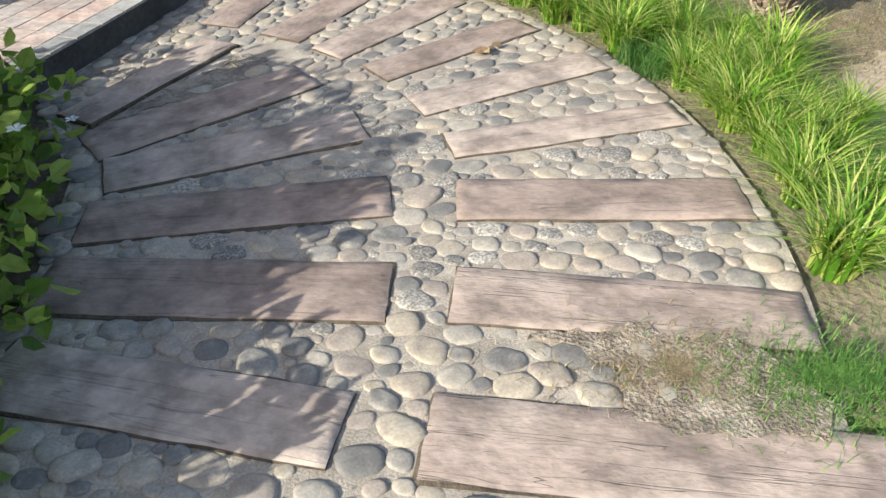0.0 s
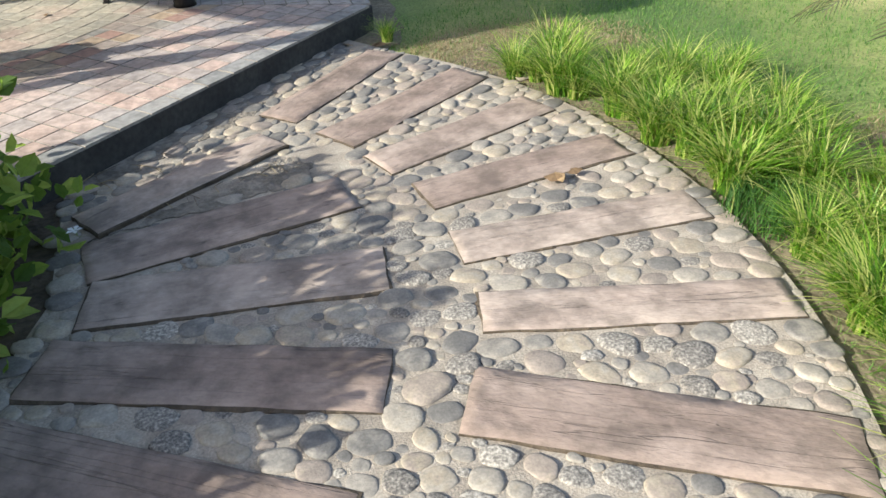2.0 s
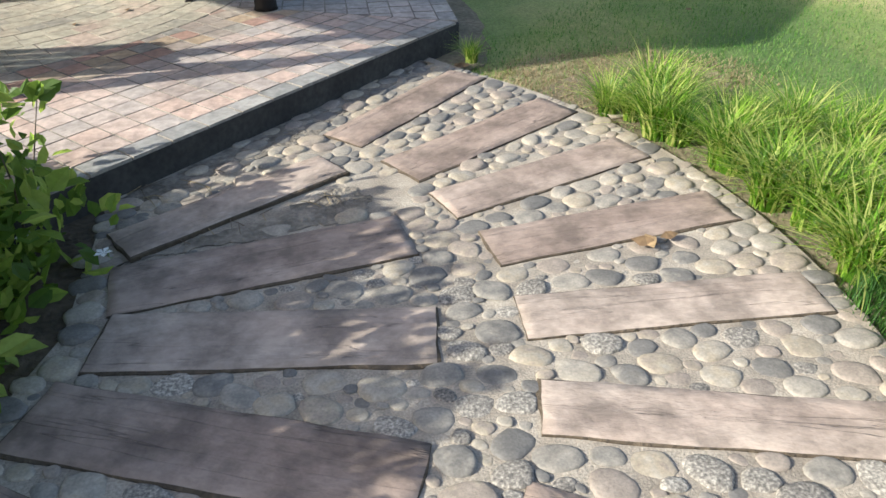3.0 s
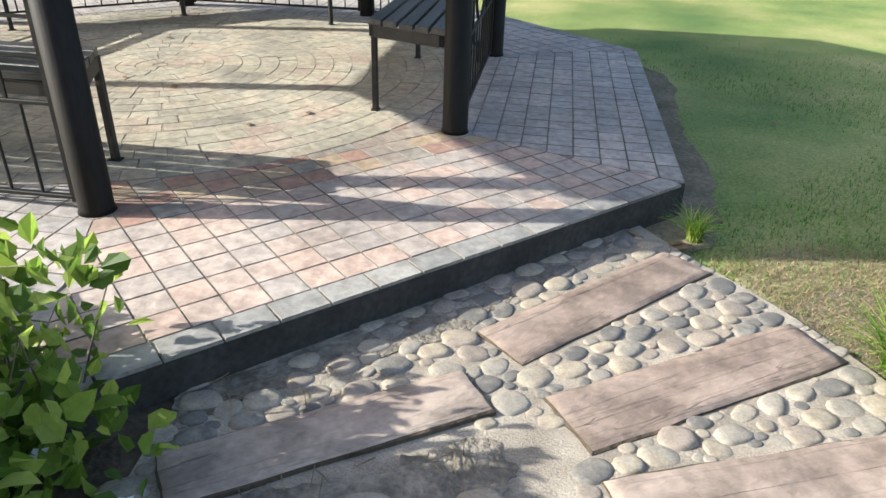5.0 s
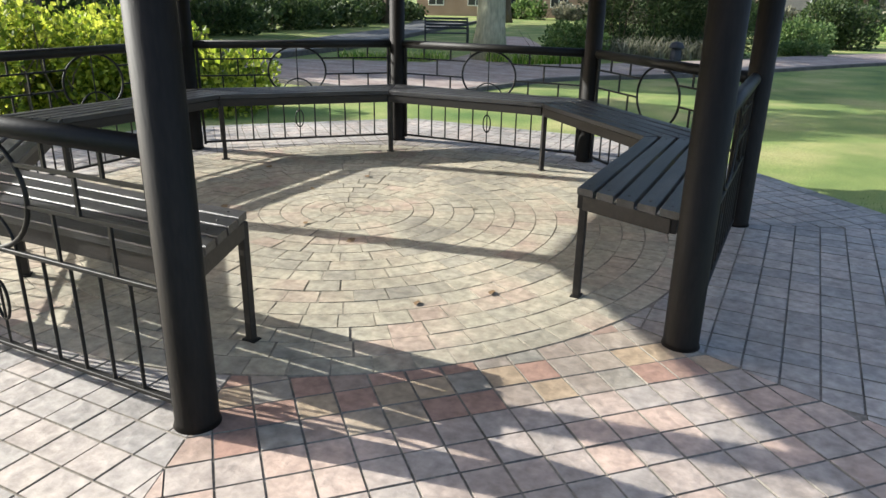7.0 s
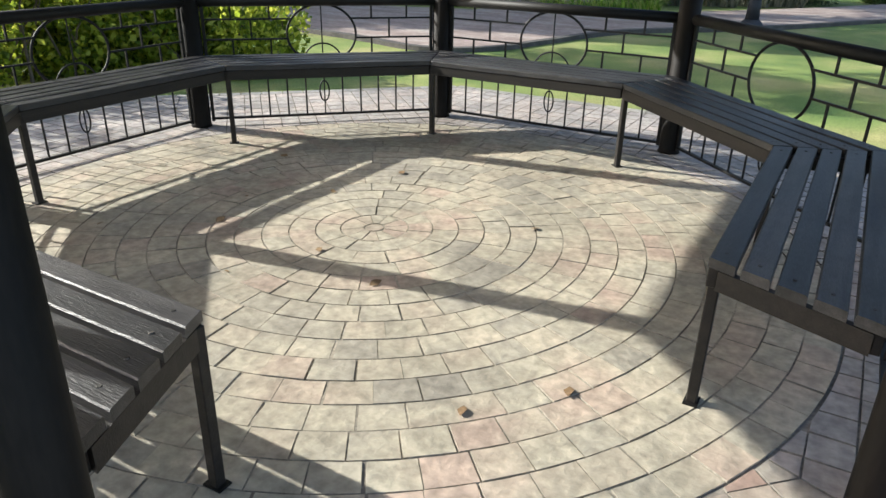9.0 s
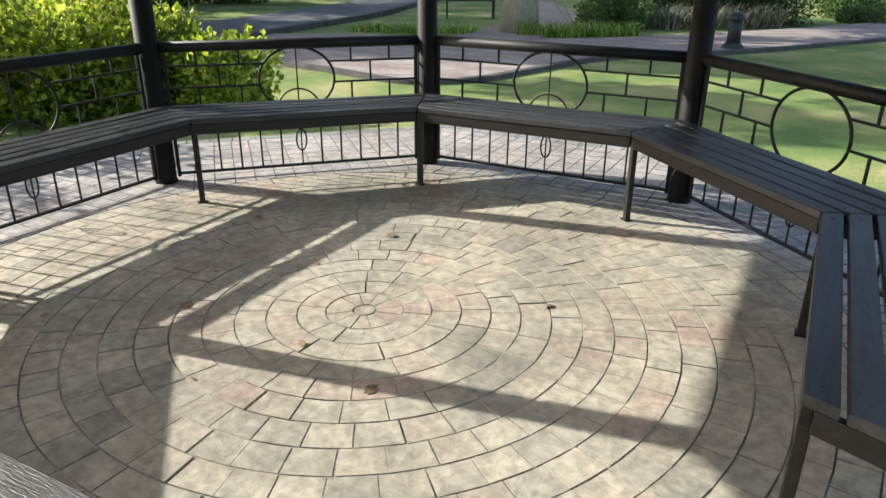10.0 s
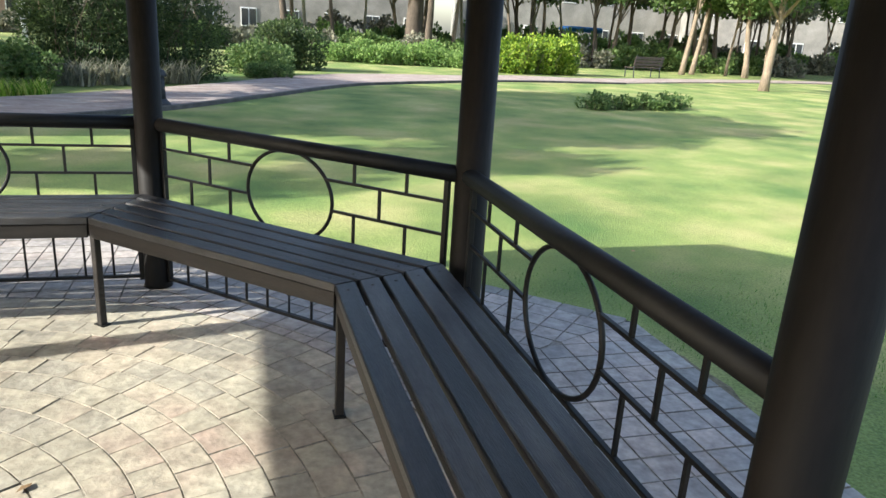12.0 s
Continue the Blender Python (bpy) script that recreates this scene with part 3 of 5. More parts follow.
# ---- benches ----
SEAT, DEPTH = 0.51, 0.445


def build_bench(last):
    """x along the side, y outward from the seat's front edge, z from the deck; ends mitred."""
    ob = thing("bench", pose(0, 0, 0), "dark stained slatted bench on steel legs, worn grey in places", "bench", "benches round the pavilion")
    a0 = R_SEAT * A8
    tan = math.tan(radians(22.5))
    n, gap = 5, 0.016
    w = (DEPTH - gap * (n - 1)) / n
    for i in range(n):
        y0 = i * (w + gap)
        y1 = y0 + w
        x0, x1 = (a0 + y0) * tan - 0.004, (a0 + y1) * tan - 0.004
        t = 0.03
        zz = random.uniform(-0.002, 0.002)
        V, F = [], []
        N = 10
        for j in range(N + 1):
            u = -1 + 2 * j / N
            wob = 0.0015 * math.sin(3 * u + i)
            for yy, xx, zt in ((y0, x0, SEAT - t), (y0, x0, SEAT - 0.004), (y0 + 0.004, x0 + 0.002, SEAT), (y1 - 0.004, x1 - 0.002, SEAT), (y1, x1, SEAT - 0.004), (y1, x1, SEAT - t)):
                V.append((u * xx, yy, zt + wob + zz))
        for j in range(N):
            for k in range(6):
                F.append((j * 6 + k, j * 6 + (k + 1) % 6, (j + 1) * 6 + (k + 1) % 6, (j + 1) * 6 + k))
        F += [tuple(range(5, -1, -1)), tuple(range(N * 6, N * 6 + 6))]
        slat = mesh_ob("slat", V, [f[::-1] for f in F], M_SLAT, ob)
        for s in (-1, 1):
            bm = bmesh.new()
            tube(bm, [(s * (x0 - 0.05), (y0 + y1) / 2, SEAT - 0.003 + zz), (s * (x0 - 0.05), (y0 + y1) / 2, SEAT + 0.002 + zz)], [0.007, 0.005], 8)
            b = part("bolt", bm, M_BOLT, slat)
    x = a0 * tan
    part("front_apron", boxed(-x + 0.006, x - 0.006, 0.004, 0.030, SEAT - 0.092, SEAT - 0.032, bevel=0.002), M_APRON, ob)
    xo = (a0 + DEPTH) * tan
    part("back_apron", boxed(-xo + 0.03, xo - 0.03, DEPTH - 0.03, DEPTH - 0.006, SEAT - 0.092, SEAT - 0.032, bevel=0.002), M_APRON, ob)
    for s in (-1, 1):
        V = []
        for yy in (0.031, DEPTH - 0.031):
            xx = (a0 + yy) * tan
            for dx, z in ((0.004, SEAT - 0.092), (0.030, SEAT - 0.092), (0.030, SEAT - 0.032), (0.004, SEAT - 0.032)):
                V.append((s * (xx - dx), yy, z))
        mesh_ob("end_apron", V, [(0, 1, 2, 3), (7, 6, 5, 4), (0, 4, 5, 1), (1, 5, 6, 2), (2, 6, 7, 3), (3, 7, 4, 0)], M_APRON, ob)
    ends = (-1, 1) if last else (-1,)
    for s in ends:
        for yy, h in ((0.022, SEAT - 0.034),):
            xx = s * ((a0 + yy) * tan - (0.06 if s > 0 else 0.017))
            leg = part("leg", boxed(xx - 0.016, xx + 0.016, yy - 0.016, yy + 0.016, 0.0, h, bevel=0.003), M_APRON, ob)
            part("foot_plate", boxed(xx - 0.03, xx + 0.03, yy - 0.022, yy + 0.022, 0.0, 0.006), M_STEEL, leg)
    return ob


def bench_pose(k):
    a = radians(45 * k)
    d = R_SEAT * A8
    return pose(CX + d * math.cos(a), CY + d * math.sin(a), DECK, 0, 0, 45 * k - 90)


first, ending = build_bench(False), build_bench(True)
ending.matrix_basis, first.matrix_basis = bench_pose(0), bench_pose(6)
for k in (1, 2, 3, 4, 5):
    copy_thing(first, bench_pose(k))


# ---- the pebble path ----
PC, PR = Vector((-0.667, 2.472)), 2.804       # the path's outer edge is an arc
PLANKS = [                                # centre x, y, turn, length, width
    (0.83, 0.58, -36.3, 1.06, 0.245), (1.092, 0.999, -36, 0.98, 0.235), (1.358, 1.453, -29.7, 0.97, 0.24), (1.55, 1.893, -14.6, 0.96, 0.185),
    (1.585, 2.356, -1.5, 0.93, 0.199), (1.558, 2.811, 8.8, 0.92, 0.213), (1.428, 3.222, 22, 0.94, 0.212), (1.275, 3.62, 33.7, 0.99, 0.235),
    (0.985, 4.018, 46, 0.99, 0.215), (0.23, 3.184, 34, 0.88, 0.195), (0.36, 2.78, 10.5, 0.97, 0.262), (0.385, 2.39, -7, 0.96, 0.245),
    (0.276, 2.008, -20.8, 1.02, 0.236), (0.095, 1.655, -31.5, 1.04, 0.247), (-0.127, 1.312, -40.6, 0.95, 0.22), (-0.41, 0.92, -41, 0.95, 0.22),
    (0.53, 0.15, -38, 1.0, 0.22), (-0.65, 0.53, -42, 0.95, 0.22)]


def path_outline():
    arc = [(PC.x + PR * math.cos(radians(a)), PC.y + PR * math.sin(radians(a))) for a in np.linspace(-43, 43.2, 34)]
    return [(-0.9, -1.6), (0.0, -1.6), (0.75, -0.2)] + arc + [(1.12, 4.76), (-0.25, 3.38), (-0.24, 3.1), (-0.2, 2.5), (-0.36, 1.95), (-0.58, 1.5), (-1.05, 0.8), (-1.45, 0.1)]


path_walk = sheet("pavement_pebble", path_outline(), 0.0, M_MORTAR, "curved garden path of pebbles and sleepers set in pale mortar", "path", 0.12)
sheet("flower_bed", [(-4.2, -1.5), (-1.4, 0.1), (-1.0, 0.8), (-0.5, 1.5), (-0.3, 1.95), (-0.14, 2.5), (-0.16, 3.1), (-0.2, 3.45), (-0.5, 3.2), (-4.2, 3.1)], -0.006, M_SOIL_AND_SHADE, "bare dark soil under the flowering hedge", "flower bed")
tagged(sheet("sand_patch", smooth_line([(2.78, 1.35), (2.95, 1.75), (3.4, 1.9), (4.2, 1.75), (4.3, 1.3), (3.6, 0.7), (2.9, 0.8), (2.78, 1.35)])[:-1], -0.026, M_SAND, "bare pale sandy soil beside the grass", "sand", 0.02), kind="structure")




def plank_mesh(L, W, seed, depth=0.007):
    nx, ny = 26, 6
    V, F = [], []
    for j in range(ny + 1):
        for i in range(nx + 1):
            u, w = i / nx - 0.5, j / ny - 0.5
            edge = min(1, (0.5 - abs(w)) * ny * 1.0, (0.5 - abs(u)) * nx * 1.0)
            g = noise.noise(Vector((u * L * 2.2, w * W * 34 + seed * 7.7, seed * 3.1)))
            wob = 0.007 * noise.noise(Vector((u * 6, seed * 9.1, 2.0 if w > 0 else 5.0)))
            worn = 0.006 * max(0, noise.noise(Vector((u * 5 + seed, w * 4, 8.0))))
            z = depth + 0.0028 * g - worn - (0.001 if edge < 0.5 else 0.0)
            x = u * L + 0.006 * noise.noise(Vector((w * 9, seed * 5.0, 1.0)))
            V.append((x, w * W + wob * abs(w) * 2, z))
    w1 = nx + 1
    for j in range(ny):
        for i in range(nx):
            F.append((j * w1 + i, j * w1 + i + 1, (j + 1) * w1 + i + 1, (j + 1) * w1 + i))
    rim = [i for i in range(w1)] + [j * w1 + nx for j in range(1, ny + 1)] + [ny * w1 + i for i in range(nx - 1, -1, -1)] + [j * w1 for j in range(ny - 1, 0, -1)]
    o, n = len(V), len(rim)
    # skirt flared unevenly, a dark line in place of the edge's shadow
    for i in rim:
        x, y, z = V[i]
        gap = 0.004 + 0.012 * noise.noise(Vector((x * 3 + seed, y * 12, 6.0)))
        V.append((x + math.copysign(max(0.0005, gap), x) * (abs(x) > L * 0.47), y + math.copysign(max(0.0005, gap), y) * (abs(y) > W * 0.42), 0.0012))
    V += [(V[o + k][0], V[o + k][1], -0.05) for k in range(n)]
    for k in range(n):
        q = (k + 1) % n
        F.append((rim[k], o + k, o + q, rim[q]))
        F.append((o + k, o + n + k, o + n + q, o + q))
    return V, F


def dirt_patch(pts, z, label, material=None):
    line = smooth_line(pts + [pts[0]], 16)[:-1]
    wob = []
    for x, y in line:
        p, q = Vector((x * 9, y * 9, 1)), Vector((x * 34, y * 34, 7))
        wob.append((x + 0.05 * noise.noise(p) + 0.024 * noise.noise(q), y + 0.05 * noise.noise(p + Vector((5, 5, 5))) + 0.024 * noise.noise(q + Vector((3, 3, 3)))))
    sheet("soil_patch", wob, z, material or M_DIRT, label, "earth", 0.01)


dirt_patch([(-0.12, 2.84), (0.1, 2.89), (0.45, 2.955), (0.68, 3.03), (0.74, 3.14), (0.66, 3.24), (0.3, 3.05), (0.0, 2.885)], 0.004, "loose grey dirt with twigs between two sleepers")
dirt_patch([(-0.22, 3.12), (0.1, 3.42), (0.5, 3.72), (0.78, 4.12), (1.05, 4.5), (1.08, 4.7), (0.85, 4.5), (0.4, 4.05), (-0.1, 3.52), (-0.25, 3.3)], 0.004, "loose grey dirt along the foot of the deck")
dirt_patch([(0.80, 1.02), (0.98, 0.95), (1.19, 0.80), (1.30, 0.70), (1.33, 0.52), (1.20, 0.44), (1.02, 0.55), (0.93, 0.60), (0.86, 0.70), (0.93, 0.82), (0.87, 0.93)], 0.013, "dry sandy soil washed over the pebbles", M_WASH)


def rough_sheet(name, pts, z, material, label, category, amp=0.05):
    line = smooth_line(pts + [pts[0]], 10)[:-1]
    line = [(x + amp * noise.noise(Vector((x * 6, y * 6, 1))) + amp * 0.5 * noise.noise(Vector((x * 17, y * 17, 3))), y + amp * noise.noise(Vector((x * 6, y * 6, 7))) + amp * 0.5 * noise.noise(Vector((x * 17, y * 17, 5)))) for x, y in line]
    sheet(name, line, z, material, label, category, 0.01)


rough_sheet("soil_strip", [(1.05, 4.95), (1.30, 4.5), (1.50, 4.68), (1.60, 5.2), (1.57, 6.2), (1.61, 7.3), (1.42, 7.8), (0.9, 8.4), (0.65, 8.3), (1.0, 7.5), (1.1, 6.2)], -0.024, M_EARTH, "strip of bare brown earth along the deck", "earth")
rough_sheet("thatch_patch", [(1.5, 4.35), (1.85, 3.85), (2.15, 3.75), (2.6, 3.95), (2.7, 4.3), (2.2, 4.55), (1.75, 4.6)], -0.027, M_THATCH, "worn dry grass on the lawn by the path", "grass", 0.08)
rough_sheet("thatch_patch", [(2.72, 1.75), (2.7, 2.3), (2.95, 2.6), (3.6, 2.6), (4.1, 2.0), (3.4, 1.8)], -0.023, M_EARTH, "dry brown thin grass and earth round the palm", "earth", 0.08)
for i, (x, y, a, L, W) in enumerate(PLANKS):
    V, F = plank_mesh(L, W, i + 1)
    ob = mesh_ob("sleeper", V, F, M_PLANK, path_walk, smooth=True)
    # soil-dark colour on sides and skirt paints the shade along the sleeper's edges
    ob.data.materials.append(M_SOIL_AND_SHADE)
    for f in list(ob.data.polygons)[156:]:
        f.use_smooth = False
        f.material_index = 1
    ob.matrix_basis = pose(x, y, 0.014 if i == 9 else 0.003, random.uniform(-0.5, 0.5), 0, a)


def in_poly(x, y, poly):
    c = False
    for i in range(len(poly)):
        (x1, y1), (x2, y2) = poly[i], poly[i - 1]
        if (y1 > y) != (y2 > y) and x < (x2 - x1) * (y - y1) / (y2 - y1) + x1:
            c = not c
    return c


def pebble_mesh(name, material, seed):
    """A low, flat-topped dome with an uneven outline."""
    V, F = [(0, 0, 1.0)], []
    seg = 14
    power = (2.0, 2.5, 2.2, 2.9, 2.3)[seed % 5]
    rows = ((0.5, 0.98), (0.78, 0.84), (0.95, 0.45), (1.02, -0.4))
    for j, (r, z) in enumerate(rows):
        for k in range(seg):
            a = 2 * math.pi * k / seg
            c, t = math.cos(a), math.sin(a)
            q = r / (abs(c) ** power + abs(t) ** power) ** (1 / power)
            q *= 0.97 + 0.24 * noise.noise(Vector((c * 0.9, t * 0.9, seed * 5.0))) + 0.07 * noise.noise(Vector((c * 2.5, t * 2.5, seed * 4.0)))
            V.append((q * c, q * t, z + 0.22 * noise.noise(Vector((c * r, t * r, seed * 3.0)))))
    for k in range(seg):
        F.append((0, 1 + k, 1 + (k + 1) % seg))
        for j in range(3):
            a, b = 1 + j * seg, 1 + (j + 1) * seg
            F.append((a + k, b + k, b + (k + 1) % seg, a + (k + 1) % seg))
    me = bpy.data.meshes.new(name)
    me.from_pydata(V, [], F)
    me.materials.append(material)
    me.shade_smooth()
    return me, np.array(V), F


def pack_pebbles():
    """Pebbles thrown between the sleepers, large ones first, none overlapping."""
    rng = random.Random(11)
    out = path_outline()
    got = np.zeros((4000, 4))
    n = 0
    res = []
    bare = ((0.76, 3.19, 0.16), (0.21, 3.02, 0.16), (1.19, 0.80, 0.17), (1.03, 0.92, 0.08), (0.50, 3.07, 0.14), (0.56, 3.16, 0.15), (0.36, 3.08, 0.1), (0.02, 2.94, 0.09), (0.1, 3.62, 0.13), (-0.1, 3.4, 0.14))
    cand = [(a, 10500) for a in (0.060, 0.052, 0.045, 0.039, 0.034, 0.028, 0.022, 0.017)]
    for size, tries in cand:
        for _ in range(tries):
            x, y = rng.uniform(-0.7, 2.2), rng.uniform(-0.1, 4.7)
            if not in_poly(x, y, out):
                continue
            big = 0.8 + 0.35 * max(0, 1.6 - y)
            a = size * rng.uniform(0.88, 1.1) * (1.0 if y > 1.6 else big)
            b = a * rng.uniform(0.66, 0.86)
            if math.hypot(x - PC.x, y - PC.y) > PR - b * 0.9 and y > 0.6:
                continue
            best = None
            ok = True
            for (px, py, pa, L, W) in PLANKS:
                c, s = math.cos(radians(pa)), math.sin(radians(pa))
                dx, dy = x - px, y - py
                u, w = dx * c + dy * s, -dx * s + dy * c
                du, dw = abs(u) - L / 2, abs(w) - W / 2
                if du < a * 0.82 and dw < b * 0.86:
                    ok = False
                    break
                d = max(du, dw)
                if best is None or d < best[0]:
                    best = (d, pa)
            if not ok or any(math.hypot(x - q[0], y - q[1]) < q[2] for q in bare):
                continue
            ang = radians(best[1] + rng.gauss(0, 16))
            if n:
                g = got[:n]
                dx, dy = g[:, 0] - x, g[:, 1] - y
                c, s = math.cos(ang), math.sin(ang)
                u, w = (dx * c + dy * s), (-dx * s + dy * c)
                if np.any((u / (a + g[:, 2])) ** 2 + (w / (b + g[:, 3])) ** 2 < 0.88):
                    continue
            got[n] = (x, y, a, b)
            n += 1
            res.append((x, y, a, b, ang))
    # let each one grow until it nearly touches its neighbours
    G = np.array(res)
    for _ in range(3):
        for i in range(len(G)):
            x, y, a, b, ang = G[i]
            a2, b2 = a * 1.07, b * 1.09
            dx, dy = G[:, 0] - x, G[:, 1] - y
            c, s = math.cos(ang), math.sin(ang)
            u, w = dx * c + dy * s, -dx * s + dy * c
            q = (u / (a2 + G[:, 2])) ** 2 + (w / (b2 + G[:, 3])) ** 2
            q[i] = 9
            if q.min() < 0.93 or a2 > 0.085:
                continue
            free = True
            for (px, py, pa, L, W) in PLANKS:
                cp, sp = math.cos(radians(pa)), math.sin(radians(pa))
                du, dw = abs((x - px) * cp + (y - py) * sp) - L / 2, abs(-(x - px) * sp + (y - py) * cp) - W / 2
                if du < a2 * 0.82 and dw < b2 * 0.9:
                    free = False
                    break
            if free:
                G[i, 2], G[i, 3] = a2, b2
    return [tuple(g) for g in G]


# ---- the deck's paving ----
def deck_paving():
    """Courses parallel to each edge, a border course, and rings round the middle."""
    T, BORDER, RIN = 0.131, 0.115, 2.04
    runs = {}
    full = []
    for k in range(8):
        th = radians(45 * k)
        e, f = (math.cos(th), math.sin(th)), (-math.sin(th), math.cos(th))
        ap = R_DECK * A8
        t8 = math.tan(radians(22.5))
        rows = [(ap - BORDER, ap - 0.004)]
        r = ap - BORDER
        while r > RIN * A8 - 0.2:
            rows.append((r - T, r))
            r -= T
        for i, (r0, r1) in enumerate(rows):
            w = T * 1.35 if i == 0 else T
            half = int(r1 * t8 / w) + 2
            for j in range(-half, half + 1):
                s0, s1 = j * w - w / 2, j * w + w / 2
                poly = [(s0, r0), (s1, r0), (s1, r1), (s0, r1)]
                whole = True
                for nn, cc in (((1, -t8), 0.0), ((-1, -t8), 0.0)):
                    q = clip(poly, nn, cc - 0.0)
                    if len(q) != len(poly) or q != poly:
                        whole = False
                    poly = q
                    if len(poly) < 3:
                        break
                if len(poly) < 3:
                    continue
                mx, my = sum(p[0] for p in poly) / len(poly), sum(p[1] for p in poly) / len(poly)
                d = math.hypot(mx, my)
                if d < RIN + 0.15:
                    q = clip(poly, (-mx / d, -my / d), -RIN)
                    if q != poly:
                        whole = False
                    poly = q
                if len(poly) < 3 or abs(area(poly)) < 0.0012:
                    continue
                W = [(CX + p[1] * e[0] + p[0] * f[0], CY + p[1] * e[1] + p[0] * f[1]) for p in poly]
                if area(W) < 0:
                    W.reverse()
                if i > 0 and whole and k in (7, 0, 6):
                    c = (CX + my * e[0] + mx * f[0], CY + my * e[1] + mx * f[1])
                    full.append((k, c, th, i))
                    continue
                key = "edge" if i == 0 else ("mixed" if k == 7 and i >= 7 else "pink" if k == 7 else "grey")
                V, F = slab_piece(W, DECK, 0.012, 0.0027, 0.0012)
                runs.setdefault(key, Run()).add(V, F)
    full.sort(key=lambda q: math.hypot(q[1][0] - 0.2, q[1][1] - 4.2))
    V, F = slab_piece([(-T / 2, -T / 2), (T / 2, -T / 2), (T / 2, T / 2), (-T / 2, T / 2)], 0.0, 0.012, 0.0027)
    shared = {}
    for key, m in (("pink", M_PINK), ("grey", M_GREY), ("mixed", M_MIXED)):
        me = bpy.data.meshes.new("paving_tile")
        me.from_pydata(V, [], F)
        me.materials.append(m)
        shaded_sides(me)
        shared[key] = me
    for n, (k, c, th, i) in enumerate(full):
        key = ("mixed" if i >= 7 else "pink") if k == 7 else "grey"
        jz = random.uniform(-0.0012, 0.0012)
        if n < 300:
            ob = new("paving_tile", shared[key])
            ob.parent = deck
            ob.matrix_basis = pose(c[0], c[1], DECK + jz, random.uniform(-0.4, 0.4), random.uniform(-0.4, 0.4), math.degrees(th) + random.choice((0, 90, 180, 270)))
        else:
            cs, sn = math.cos(th), math.sin(th)
            runs.setdefault("pink" if k == 7 else "grey", Run()).add([(c[0] + x * cs - y * sn, c[1] + x * sn + y * cs, DECK + jz + z) for x, y, z in V], F)
    for key, m in (("edge", M_EDGE), ("pink", M_PINKS), ("grey", M_GREYS), ("mixed", M_MIXEDS)):
        runs[key].done("paving", m, deck)


def ring_paving():
    ring = thing("paving_circle", pose(CX, CY, DECK), "round centre of stamped beige paving stones laid in rings", "paving")
    ring["kind"] = "structure"
    radii = [0.05, 0.165, 0.285] + [0.285 + 0.125 * i for i in range(1, 15)]
    radii[-1] = 2.035
    rest = Run()
    n = 0
    disc = [(0.048 * math.cos(a), 0.048 * math.sin(a)) for a in np.linspace(0, 2 * math.pi, 13)[:-1]]
    V, F = slab_piece(disc, 0.0, 0.012, 0.003)
    mesh_ob("paving_stone", V, F, M_BEIGE, ring)
    for i in range(len(radii) - 1):
        r0, r1 = radii[i], radii[i + 1]
        count = max(10, round(math.pi * (r0 + r1) / 0.15)) if i > 1 else (12, 14)[i]
        ph = random.random() * 6.28
        da = 2 * math.pi / count
        poly = []
        for r, aa in ((r0, np.linspace(-da / 2, da / 2, 3)), (r1, np.linspace(da / 2, -da / 2, 3))):
            poly += [(r * math.cos(a), r * math.sin(a)) for a in aa]
        V, F = slab_piece(poly, 0.0, 0.012, 0.0019)
        me = bpy.data.meshes.new("paving_stone")
        me.from_pydata(V, [], F)
        me.materials.append(M_BEIGE)
        shaded_sides(me, (0,), M_JOINT_PALE)
        for j in range(count):
            a = ph + j * da + random.uniform(-0.004, 0.004) / max(r1, 0.3)
            jz = random.uniform(-0.0014, 0.0014)
            if n < 299:
                ob = new("paving_stone", me)
                ob.parent = ring
                ob.matrix_basis = pose(0, 0, jz, 0, 0, math.degrees(a))
                n += 1
            else:
                c, s = math.cos(a), math.sin(a)
                rest.add([(x * c - y * s, x * s + y * c, z + jz) for x, y, z in V], F)
    rest.done("paving", M_BEIGES, ring)
    V, F = [(0, 0, -0.004)], []
    nr, na = 34, 110
    for i in range(1, nr + 1):
        for j in range(na):
            a, r = 2 * math.pi * j / na, 2.03 * i / nr
            p = Vector((r * math.cos(a), r * math.sin(a), 0))
            f = noise.noise(p * 3.1) + 0.6 * noise.noise(p * 9.0 + Vector((4, 0, 0)))
            V.append((p.x, p.y, -0.0042 + min(0.0022, max(-0.006, 0.011 * f))))
    for j in range(na):
        q = (j + 1) % na
        F.append((0, 1 + j, 1 + q))
        for i in range(nr - 1):
            F.append((1 + i * na + j, 1 + (i + 1) * na + j, 1 + (i + 1) * na + q, 1 + i * na + q))
    mesh_ob("joint_filling", V, F, M_JOINT_PALE, ring, smooth=True, label="sandy grout worn out in places")


# ---- plants ----
def twigs(parent, n, spread, height, seed, r=0.006):
    rng = random.Random(seed)
    bm = bmesh.new()
    for _ in range(n):
        a, l = rng.uniform(0, 6.28), rng.uniform(0.3, 1)
        p0 = Vector((rng.uniform(-0.4, 0.4) * spread[0], rng.uniform(-0.4, 0.4) * spread[1], 0))
        p2 = p0 + Vector((math.cos(a) * spread[0] * 0.5 * l, math.sin(a) * spread[1] * 0.5 * l, height * rng.uniform(0.6, 1.0)))
        p1 = (p0 + p2) / 2 + Vector((rng.uniform(-1, 1), rng.uniform(-1, 1), 0.5)) * height * 0.12
        tube(bm, [p0, p1, p2], [r, r * 0.75, r * 0.35], 5)
    part("twig_tangle", bm, M_TWIG, parent)["kind"] = "stuff"


